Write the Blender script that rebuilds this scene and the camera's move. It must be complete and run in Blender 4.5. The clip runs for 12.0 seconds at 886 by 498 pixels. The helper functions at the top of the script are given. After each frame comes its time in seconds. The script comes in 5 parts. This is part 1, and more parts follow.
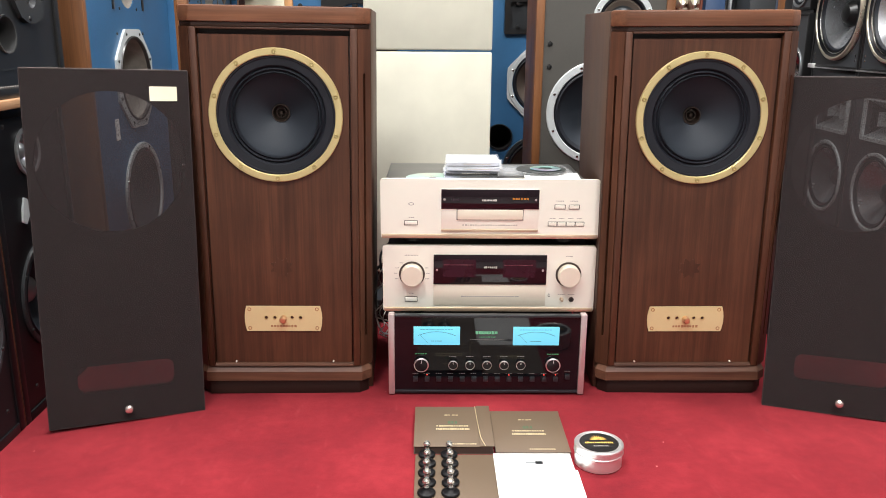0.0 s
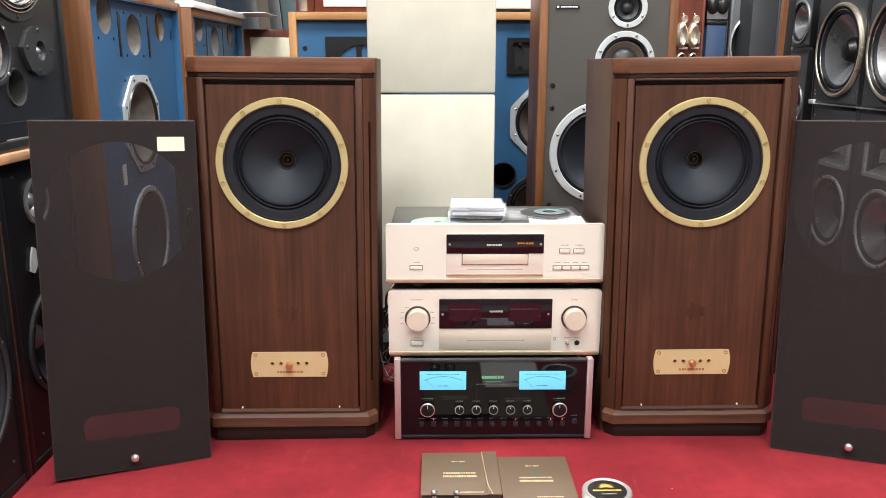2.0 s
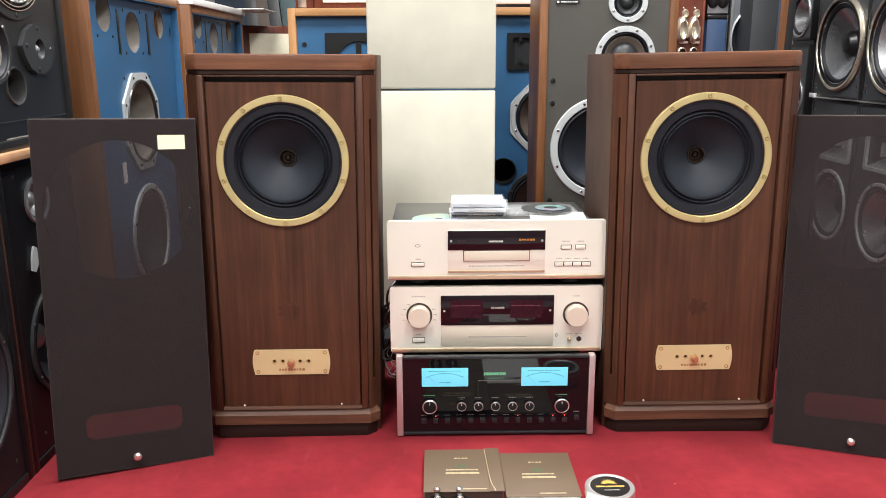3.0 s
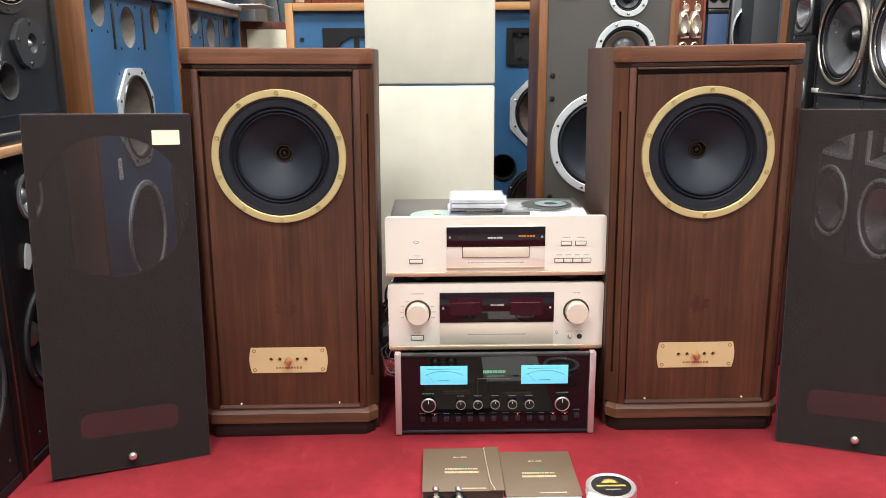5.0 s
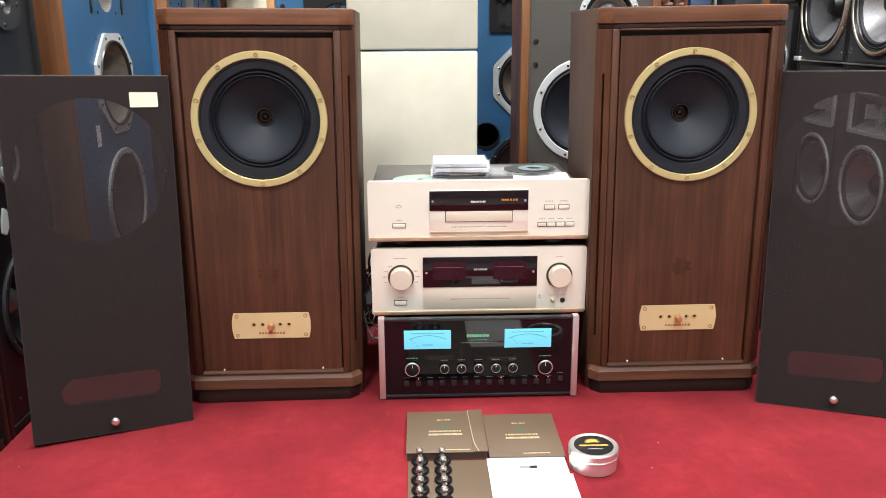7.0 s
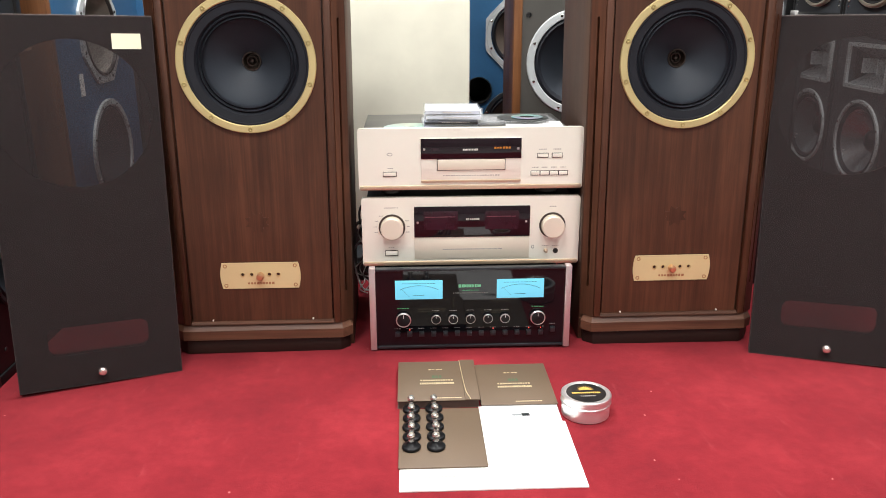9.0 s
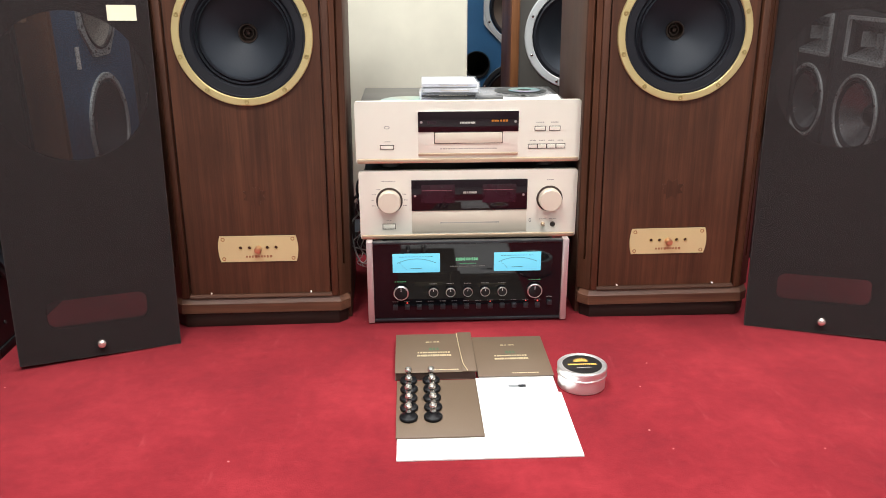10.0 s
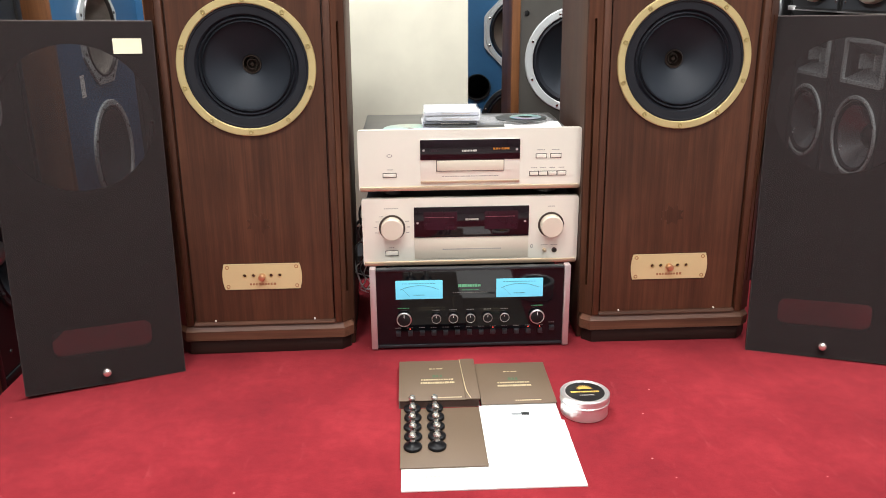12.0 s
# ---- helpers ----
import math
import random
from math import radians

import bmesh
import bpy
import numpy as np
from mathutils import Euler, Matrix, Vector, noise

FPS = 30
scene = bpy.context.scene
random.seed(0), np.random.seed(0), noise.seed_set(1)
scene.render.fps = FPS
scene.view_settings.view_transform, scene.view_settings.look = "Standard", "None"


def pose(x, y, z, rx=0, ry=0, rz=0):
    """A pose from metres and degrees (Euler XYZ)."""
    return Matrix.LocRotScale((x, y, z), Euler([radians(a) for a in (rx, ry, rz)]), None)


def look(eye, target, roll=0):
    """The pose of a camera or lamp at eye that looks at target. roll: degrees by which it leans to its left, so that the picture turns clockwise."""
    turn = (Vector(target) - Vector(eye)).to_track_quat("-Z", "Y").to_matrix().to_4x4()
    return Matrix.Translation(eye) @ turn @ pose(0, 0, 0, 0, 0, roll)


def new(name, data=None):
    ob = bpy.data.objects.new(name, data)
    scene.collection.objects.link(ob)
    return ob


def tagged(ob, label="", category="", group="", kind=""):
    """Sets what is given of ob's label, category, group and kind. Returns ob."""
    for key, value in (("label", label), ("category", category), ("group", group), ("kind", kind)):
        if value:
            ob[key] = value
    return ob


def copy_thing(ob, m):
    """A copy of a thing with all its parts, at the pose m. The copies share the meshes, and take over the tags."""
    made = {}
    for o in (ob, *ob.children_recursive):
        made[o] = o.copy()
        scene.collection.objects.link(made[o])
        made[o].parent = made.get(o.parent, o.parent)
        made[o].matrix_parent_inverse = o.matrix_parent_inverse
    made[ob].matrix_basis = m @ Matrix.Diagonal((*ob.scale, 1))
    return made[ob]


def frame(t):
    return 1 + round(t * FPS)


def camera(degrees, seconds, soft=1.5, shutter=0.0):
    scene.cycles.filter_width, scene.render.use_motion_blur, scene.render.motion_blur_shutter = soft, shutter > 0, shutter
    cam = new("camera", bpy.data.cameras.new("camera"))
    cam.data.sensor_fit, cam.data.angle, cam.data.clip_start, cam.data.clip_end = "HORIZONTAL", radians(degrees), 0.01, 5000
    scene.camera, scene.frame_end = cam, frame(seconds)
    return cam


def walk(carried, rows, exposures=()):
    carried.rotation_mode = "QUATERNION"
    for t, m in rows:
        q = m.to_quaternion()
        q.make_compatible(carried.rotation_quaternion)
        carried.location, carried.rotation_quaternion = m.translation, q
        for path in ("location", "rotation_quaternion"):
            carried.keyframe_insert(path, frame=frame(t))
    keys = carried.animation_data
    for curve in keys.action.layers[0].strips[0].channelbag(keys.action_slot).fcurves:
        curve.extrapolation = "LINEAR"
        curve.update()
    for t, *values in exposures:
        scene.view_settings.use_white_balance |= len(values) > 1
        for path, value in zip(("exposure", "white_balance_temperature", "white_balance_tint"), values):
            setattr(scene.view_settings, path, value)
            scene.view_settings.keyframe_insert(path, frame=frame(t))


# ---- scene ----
cam = camera(58.2, 12.0, 0.9)
PATH = [
    (0, (-0.027, 0.208, 0.776), (0.001, 2.139, 0.255), 0.5),
    (0.5, (-0.026, 0.206, 0.787), (0.015, 2.142, 0.286), 0.6),
    (1, (-0.026, 0.209, 0.804), (0.01, 2.154, 0.337), 0.3),
    (1.5, (-0.027, 0.214, 0.809), (-0.003, 2.162, 0.356), 0.1),
    (2, (-0.031, 0.211, 0.814), (-0.012, 2.159, 0.36), -0.0),
    (2.5, (-0.034, 0.209, 0.815), (-0.017, 2.156, 0.356), -0.4),
    (3, (-0.034, 0.214, 0.817), (-0.015, 2.159, 0.351), -0.3),
    (5, (-0.031, 0.234, 0.81), (-0.012, 2.177, 0.338), -0.4),
    (5.5, (-0.024, 0.236, 0.807), (0.0, 2.175, 0.319), -0.5),
    (6, (-0.025, 0.231, 0.797), (0.01, 2.167, 0.295), -0.6),
    (6.5, (-0.026, 0.233, 0.785), (0.02, 2.163, 0.266), -0.5),
    (7, (-0.027, 0.232, 0.782), (0.029, 2.16, 0.254), -0.4),
    (9, (-0.027, 0.244, 0.735), (0.049, 2.149, 0.132), -0.2),
    (9.5, (-0.025, 0.24, 0.726), (0.049, 2.132, 0.082), -0.6),
    (10, (-0.024, 0.237, 0.727), (0.054, 2.125, 0.071), -0.2),
    (10.5, (-0.022, 0.238, 0.728), (0.063, 2.125, 0.072), -0.0),
    (11, (-0.021, 0.237, 0.737), (0.067, 2.126, 0.086), -0.0),
    (11.5, (-0.025, 0.235, 0.743), (0.061, 2.128, 0.103), -0.2),
    (12, (-0.028, 0.235, 0.759), (0.049, 2.133, 0.134), -0.5),
]
walk(cam, [(t, look(eye, target, roll)) for t, eye, target, roll in PATH], [(0.0, 0.2), (7.0, 0.2), (9.5, 0.1), (12.0, 0.1)])

# ---- light ----
world = bpy.data.worlds.new("world")
scene.world = world
world.use_nodes = True
world.node_tree.nodes["Background"].inputs[0].default_value = (0.9, 0.95, 1.0, 1)
world.node_tree.nodes["Background"].inputs[1].default_value = 0.05
LAMP_W = 34.0


def area_lamp(x, y, z, sx, sy, watts, color):
    data = bpy.data.lights.new("ceiling_lamp_light", "AREA")
    data.shape, data.size, data.size_y = "RECTANGLE", sx, sy
    data.energy, data.color = watts, color
    ob = new("ceiling_lamp_light", data)
    ob.matrix_world = pose(x, y, z)
    return ob


# ---- materials ----
def nodes_of(name):
    m = bpy.data.materials.new(name)
    m.use_nodes = True
    return m, m.node_tree.nodes, m.node_tree.links, m.node_tree.nodes["Principled BSDF"]


def ramp(nd, stops):
    r = nd.new("ShaderNodeValToRGB")
    els = r.color_ramp.elements
    while len(els) < len(stops):
        els.new(0.5)
    for e, (p, c) in zip(els, stops):
        e.position = p
        e.color = (*c, 1)
    return r


def noise_tex(nd, ln, scale, detail, vec, rough=0.55):
    n = nd.new("ShaderNodeTexNoise")
    n.inputs["Scale"].default_value = scale
    n.inputs["Detail"].default_value = detail
    n.inputs["Roughness"].default_value = rough
    ln.new(vec, n.inputs["Vector"])
    return n


def surface(name, color, rough=0.5, metal=0.0, vary=0.12, scale=9.0, grain=220.0, bump=0.05, coat=0.0, dist=0.0006, spec=0.5):
    """A worn plain surface: colour and gloss vary at two scales, with a fine relief."""
    m, nd, ln, b = nodes_of(name)
    co = nd.new("ShaderNodeTexCoord").outputs["Object"]
    n1 = noise_tex(nd, ln, scale, 4, co)
    n2 = noise_tex(nd, ln, grain, 2, co)
    mixn = nd.new("ShaderNodeMath")
    mixn.operation = "MULTIPLY_ADD"
    mixn.inputs[1].default_value = 0.35
    ln.new(n2.outputs["Fac"], mixn.inputs[0])
    ln.new(n1.outputs["Fac"], mixn.inputs[2])
    lo = tuple(c * (1 - vary) for c in color)
    hi = tuple(min(1, c * (1 + vary)) for c in color)
    r = ramp(nd, [(0.4, lo), (0.95, hi)])
    ln.new(mixn.outputs[0], r.inputs[0])
    ln.new(r.outputs[0], b.inputs["Base Color"])
    rr = nd.new("ShaderNodeMapRange")
    rr.inputs["To Min"].default_value = max(0.02, rough * 0.85)
    rr.inputs["To Max"].default_value = min(1, rough * 1.18)
    ln.new(n1.outputs["Fac"], rr.inputs["Value"])
    ln.new(rr.outputs[0], b.inputs["Roughness"])
    b.inputs["Metallic"].default_value = metal
    b.inputs["Coat Weight"].default_value = coat
    b.inputs["Specular IOR Level"].default_value = spec
    if bump:
        bp = nd.new("ShaderNodeBump")
        bp.inputs["Strength"].default_value = bump
        bp.inputs["Distance"].default_value = dist
        ln.new(n2.outputs["Fac"], bp.inputs["Height"])
        ln.new(bp.outputs[0], b.inputs["Normal"])
    return m


def wood(name, dark, light, along="z", rough=0.42, coat=0.0, fine=95.0):
    """Straight-grained veneer: long streaks along one axis, broad bands, pores."""
    m, nd, ln, b = nodes_of(name)
    tc = nd.new("ShaderNodeTexCoord").outputs["Object"]
    inf = nd.new("ShaderNodeObjectInfo")
    off = nd.new("ShaderNodeVectorMath")
    off.operation = "MULTIPLY_ADD"
    off.inputs[1].default_value = (3.1, 1.7, 2.3)
    ln.new(inf.outputs["Random"], off.inputs[0])
    ln.new(tc, off.inputs[2])
    mp = nd.new("ShaderNodeMapping")
    s = {"x": (0.03, 1, 1), "y": (1, 0.03, 1), "z": (1, 1, 0.03)}[along]
    mp.inputs["Scale"].default_value = s
    ln.new(off.outputs[0], mp.inputs["Vector"])
    streak = noise_tex(nd, ln, fine, 5, mp.outputs[0], 0.65)
    band = noise_tex(nd, ln, 14, 2, mp.outputs[0])
    pore = noise_tex(nd, ln, 420, 2, mp.outputs[0])
    wear = noise_tex(nd, ln, 7, 3, tc)
    # broad cloudy figure, less drawn out than the grain
    mf = nd.new("ShaderNodeMapping")
    mf.inputs["Scale"].default_value = tuple(0.18 if k < 0.5 else 1.0 for k in s)
    ln.new(off.outputs[0], mf.inputs["Vector"])
    figure = noise_tex(nd, ln, 11, 4, mf.outputs[0], 0.6)
    total = None
    for tex, k in ((streak, 0.58), (band, 0.36), (figure, 0.52), (wear, 0.24), (pore, 0.16)):
        a = nd.new("ShaderNodeMath")
        a.operation = "MULTIPLY_ADD"
        a.inputs[1].default_value = k
        a.inputs[2].default_value = 0.0
        ln.new(tex.outputs["Fac"], a.inputs[0])
        if total:
            ln.new(total, a.inputs[2])
        total = a.outputs[0]
    mid = tuple((p + q) / 2.15 for p, q in zip(dark, light))
    half = nd.new("ShaderNodeMath")
    half.operation = "MULTIPLY"
    half.inputs[1].default_value = 0.5376
    ln.new(total, half.inputs[0])
    r = ramp(nd, [(0.37, dark), (0.5, mid), (0.63, light)])
    ln.new(half.outputs[0], r.inputs[0])
    ln.new(r.outputs[0], b.inputs["Base Color"])
    rr = nd.new("ShaderNodeMapRange")
    rr.inputs["To Min"].default_value = rough * 0.8
    rr.inputs["To Max"].default_value = rough * 1.25
    ln.new(wear.outputs["Fac"], rr.inputs["Value"])
    ln.new(rr.outputs[0], b.inputs["Roughness"])
    b.inputs["Coat Weight"].default_value = coat
    b.inputs["Specular IOR Level"].default_value = 0.36
    bp = nd.new("ShaderNodeBump")
    bp.inputs["Strength"].default_value = 0.12
    bp.inputs["Distance"].default_value = 0.0005
    ln.new(pore.outputs["Fac"], bp.inputs["Height"])
    ln.new(bp.outputs[0], b.inputs["Normal"])
    return m


def carpet_material():
    """Trodden red felt: broad worn patches, fibre mottling, pale scuff streaks, dark spots and bits of lint."""
    m, nd, ln, b = nodes_of("red_carpet")
    co = nd.new("ShaderNodeTexCoord").outputs["Object"]

    def fma(a, k, c):
        n = nd.new("ShaderNodeMath")
        n.operation = "MULTIPLY_ADD"
        n.inputs[1].default_value = k
        ln.new(a, n.inputs[0])
        if c is None:
            n.inputs[2].default_value = 0.0
        else:
            ln.new(c, n.inputs[2])
        return n.outputs[0]

    def blend(fac, under, color):
        mx = nd.new("ShaderNodeMix")
        mx.data_type = "RGBA"
        ln.new(fac, mx.inputs["Factor"])
        ln.new(under, mx.inputs["A"])
        mx.inputs["B"].default_value = (*color, 1)
        return mx.outputs["Result"]

    big = noise_tex(nd, ln, 4.5, 5, co, 0.62)
    mid = noise_tex(nd, ln, 42, 5, co, 0.68)
    fib = noise_tex(nd, ln, 420, 3, co, 0.7)
    height = fma(fib.outputs["Fac"], 0.4, fma(mid.outputs["Fac"], 0.42, big.outputs["Fac"]))
    r = ramp(nd, [(0.37, (0.146, 0.0090, 0.0142)), (0.5, (0.198, 0.0126, 0.0184)), (0.63, (0.262, 0.0205, 0.0272))])
    ln.new(fma(height, 0.5495, None), r.inputs[0])
    col = r.outputs[0]
    # pale scuffs, drawn out along the way people walk
    mp = nd.new("ShaderNodeMapping")
    mp.inputs["Scale"].default_value = (1.0, 0.22, 1.0)
    mp.inputs["Rotation"].default_value = (0, 0, 0.5)
    ln.new(co, mp.inputs["Vector"])
    scuff = noise_tex(nd, ln, 38, 6, mp.outputs[0], 0.75)
    sr = ramp(nd, [(0.60, (0, 0, 0)), (0.74, (0.42, 0.42, 0.42))])
    ln.new(scuff.outputs["Fac"], sr.inputs[0])
    col = blend(sr.outputs[0], col, (0.34, 0.056, 0.060))
    # dark spots
    spot = noise_tex(nd, ln, 60, 3, co, 0.5)
    dr = ramp(nd, [(0.71, (0, 0, 0)), (0.78, (0.5, 0.5, 0.5))])
    ln.new(spot.outputs["Fac"], dr.inputs[0])
    col = blend(dr.outputs[0], col, (0.085, 0.008, 0.012))
    # bits of lint
    speck = nd.new("ShaderNodeTexVoronoi")
    speck.inputs["Scale"].default_value = 17
    ln.new(co, speck.inputs["Vector"])
    th = nd.new("ShaderNodeMath")
    th.operation = "LESS_THAN"
    th.inputs[1].default_value = 0.032
    ln.new(speck.outputs["Distance"], th.inputs[0])
    col = blend(th.outputs[0], col, (0.60, 0.22, 0.20))
    ln.new(col, b.inputs["Base Color"])
    b.inputs["Roughness"].default_value = 0.95
    b.inputs["Specular IOR Level"].default_value = 0.15
    b.inputs["Sheen Weight"].default_value = 0.15
    b.inputs["Sheen Tint"].default_value = (1, 0.45, 0.5, 1)
    bp = nd.new("ShaderNodeBump")
    bp.inputs["Strength"].default_value = 0.5
    bp.inputs["Distance"].default_value = 0.0025
    ln.new(height, bp.inputs["Height"])
    ln.new(bp.outputs[0], b.inputs["Normal"])
    return m


def cloth_material():
    """Thin brown speaker cloth: uneven threads with light showing through between them."""
    m, nd, ln, b = nodes_of("grille_cloth")
    co = nd.new("ShaderNodeTexCoord").outputs["Object"]
    grain = noise_tex(nd, ln, 420, 2, co, 0.6)
    cloud = noise_tex(nd, ln, 5, 3, co)
    weave = nd.new("ShaderNodeTexVoronoi")
    weave.inputs["Scale"].default_value = 340
    weave.inputs["Randomness"].default_value = 0.8
    ln.new(co, weave.inputs["Vector"])
    thread = nd.new("ShaderNodeMath")
    thread.operation = "MULTIPLY_ADD"
    thread.inputs[1].default_value = 0.8
    ln.new(grain.outputs["Fac"], thread.inputs[0])
    ln.new(weave.outputs["Distance"], thread.inputs[2])
    gaps = ramp(nd, [(0.45, (0.07, 0.07, 0.07)), (1.0, (0.20, 0.20, 0.20))])
    ln.new(thread.outputs[0], gaps.inputs[0])
    tone = nd.new("ShaderNodeMath")
    tone.operation = "MULTIPLY_ADD"
    tone.inputs[1].default_value = 0.4
    ln.new(cloud.outputs["Fac"], tone.inputs[0])
    ln.new(thread.outputs[0], tone.inputs[2])
    cr = ramp(nd, [(0.62, (0.0330, 0.0246, 0.0243)), (1.0, (0.0215, 0.0160, 0.0158))])
    ln.new(tone.outputs[0], cr.inputs[0])
    ln.new(cr.outputs[0], b.inputs["Base Color"])
    b.inputs["Roughness"].default_value = 0.85
    b.inputs["Specular IOR Level"].default_value = 0.25
    bp = nd.new("ShaderNodeBump")
    bp.inputs["Strength"].default_value = 0.18
    bp.inputs["Distance"].default_value = 0.0006
    ln.new(weave.outputs["Distance"], bp.inputs["Height"])
    ln.new(bp.outputs[0], b.inputs["Normal"])
    tr = nd.new("ShaderNodeBsdfTransparent")
    mix = nd.new("ShaderNodeMixShader")
    ln.new(gaps.outputs[0], mix.inputs[0])
    ln.new(b.outputs[0], mix.inputs[1])
    ln.new(tr.outputs[0], mix.inputs[2])
    ln.new(mix.outputs[0], nd["Material Output"].inputs["Surface"])
    return m


def glow(name, color, strength):
    m, nd, ln, b = nodes_of(name)
    b.inputs["Base Color"].default_value = (*[c * 0.5 for c in color], 1)
    b.inputs["Emission Color"].default_value = (*color, 1)
    b.inputs["Emission Strength"].default_value = strength
    b.inputs["Roughness"].default_value = 0.35
    return m


def disc_material():
    m, nd, ln, b = nodes_of("disc_foil_sheen")
    co = nd.new("ShaderNodeTexCoord").outputs["Object"]
    g = nd.new("ShaderNodeTexGradient")
    g.gradient_type = "RADIAL"
    ln.new(co, g.inputs["Vector"])
    # radial pastel stops paint the foil's rainbow sheen into the base colour
    r = ramp(nd, [(0.0, (0.42, 0.62, 0.62)), (0.2, (0.22, 0.56, 0.60)), (0.35, (0.52, 0.44, 0.58)), (0.55, (0.32, 0.60, 0.54)), (0.8, (0.50, 0.55, 0.46)), (1.0, (0.42, 0.62, 0.62))])
    ln.new(g.outputs[0], r.inputs[0])
    ln.new(r.outputs[0], b.inputs["Base Color"])
    b.inputs["Metallic"].default_value = 0.6
    b.inputs["Roughness"].default_value = 0.3
    return m


def clear_plastic(name, color=(0.95, 0.97, 0.97), alpha=0.35, rough=0.06):
    m, nd, ln, b = nodes_of(name)
    b.inputs["Base Color"].default_value = (*color, 1)
    b.inputs["Roughness"].default_value = rough
    b.inputs["Alpha"].default_value = alpha
    return m


M = {}
M["carpet"] = carpet_material()
M["cloth"] = cloth_material()
M["walnut"] = wood("walnut_upright", (0.027, 0.0098, 0.0050), (0.118, 0.0445, 0.0222), "z", 0.44)
# greyer walnut: the weaker light on the sides is put into the colour
M["walnut_side"] = wood("walnut_side_in_shade", (0.030, 0.0135, 0.0080), (0.092, 0.0420, 0.0245), "z", 0.5)
# lighter walnut for cap and top: the light they catch is in the colour
M["walnut_x"] = wood("walnut_level_lit", (0.068, 0.0268, 0.0140), (0.232, 0.0985, 0.0520), "x", 0.32)
M["walnut_band"] = wood("walnut_band", (0.040, 0.0165, 0.0092), (0.170, 0.0740, 0.0410), "x", 0.5)
M["ledge_wood"] = wood("walnut_ledge", (0.034, 0.0135, 0.0072), (0.125, 0.0520, 0.0280), "x", 0.78)
# near-black: the shade under the base band is put into this colour
M["plinth_wood"] = wood("plinth_shaded_wood", (0.009, 0.0042, 0.0028), (0.028, 0.012, 0.008), "x", 0.55)
M["walnut_rail"] = wood("walnut_rail", (0.026, 0.0102, 0.0054), (0.098, 0.0400, 0.0215), "x", 0.46)
# dark walnut for set-back parts: the shade in gaps and slots is put into it
M["walnut_dark"] = wood("walnut_gap_shade", (0.02, 0.008, 0.005), (0.05, 0.022, 0.014), "x")
M["teak"] = wood("teak_upright", (0.085, 0.031, 0.0105), (0.24, 0.098, 0.035), "z")
M["teak_x"] = wood("teak_level", (0.2, 0.08, 0.026), (0.45, 0.21, 0.085), "y")
M["redwood"] = wood("rosewood", (0.08, 0.02, 0.012), (0.2, 0.06, 0.035), "z", 0.3)
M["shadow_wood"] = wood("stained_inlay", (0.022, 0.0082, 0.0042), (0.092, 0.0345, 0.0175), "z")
M["brass"] = surface("brushed_brass", (0.66, 0.545, 0.265), 0.42, 0.6, 0.06, 14, 500, 0.05)
M["brass_plate"] = surface("lacquered_brass", (0.72, 0.62, 0.33), 0.4, 0.35, 0.05, 14, 500, 0.04)
M["brass_dark"] = surface("brass_screw", (0.58, 0.46, 0.21), 0.3, 0.9)
M["copper"] = surface("copper_knob", (0.70, 0.40, 0.22), 0.3, 0.8)
M["cone"] = surface("coated_paper_cone", (0.018, 0.023, 0.031), 0.62, 0.0, 0.2, 12, 300, 0.08, spec=0.4)
M["rubber"] = surface("surround_rubber", (0.010, 0.0115, 0.016), 0.5, 0.0, 0.2, 20, 300, 0.05, spec=0.32)
M["plug"] = surface("throat_bronze", (0.05, 0.034, 0.026), 0.4, 0.6)
M["black"] = surface("black_lacquer", (0.008, 0.008, 0.009), 0.36, 0.0, 0.3, 8, 260, 0.06, spec=0.18)
M["black_matt"] = surface("black_ash_vinyl", (0.013, 0.013, 0.0135), 0.36, 0.0, 0.25, 8, 300, 0.15, spec=0.5)
M["board_black"] = surface("raw_black_board", (0.010, 0.009, 0.0085), 0.95, 0.0, 0.3, 8, 300, 0.1, spec=0.05)
M["bass_front"] = surface("dark_slate_paint", (0.046, 0.050, 0.056), 0.40, 0.0, 0.15, 6, 260, 0.1, spec=0.5)
M["charcoal"] = surface("charcoal_paint", (0.024, 0.026, 0.028), 0.42, 0.0, 0.2, 6, 260, 0.1, spec=0.35)
M["grey_baffle"] = surface("grey_baffle_paint", (0.060, 0.056, 0.048), 0.6, 0.0, 0.12, 6, 260, 0.15)
M["blue"] = surface("studio_blue_paint", (0.025, 0.106, 0.226), 0.48, 0.0, 0.2, 5, 240, 0.1)
M["champagne"] = surface("champagne_aluminium", (0.90, 0.865, 0.755), 0.38, 0.32, 0.03, 10, 600, 0.04)
M["champagne_trim"] = surface("champagne_bevel", (0.66, 0.50, 0.35), 0.36, 0.75, 0.05)
M["silver"] = surface("satin_aluminium", (0.72, 0.70, 0.69), 0.3, 0.95, 0.06)
M["steel"] = surface("bright_steel", (0.62, 0.61, 0.58), 0.2, 1.0, 0.08)
M["pewter"] = surface("cast_alloy", (0.42, 0.44, 0.45), 0.42, 0.7, 0.1)
M["smoke"] = surface("smoked_window", (0.011, 0.0048, 0.0072), 0.05, 0.0, 0.2, 8, 100, 0.0, spec=0.4)
M["glass_black"] = surface("black_glass", (0.004, 0.0045, 0.006), 0.04, 0.0, 0.2, 8, 100, 0.0, spec=0.42)
M["lid_grey"] = surface("lid_paint", (0.10, 0.098, 0.09), 0.35, 0.3, 0.1)
M["chassis"] = surface("chassis_black", (0.018, 0.017, 0.017), 0.45, 0.2)
M["panel"] = surface("cream_fabric", (0.61, 0.59, 0.485), 0.9, 0.0, 0.10, 7, 700, 0.35)
M["cream"] = surface("cream_paint", (0.72, 0.68, 0.52), 0.6)
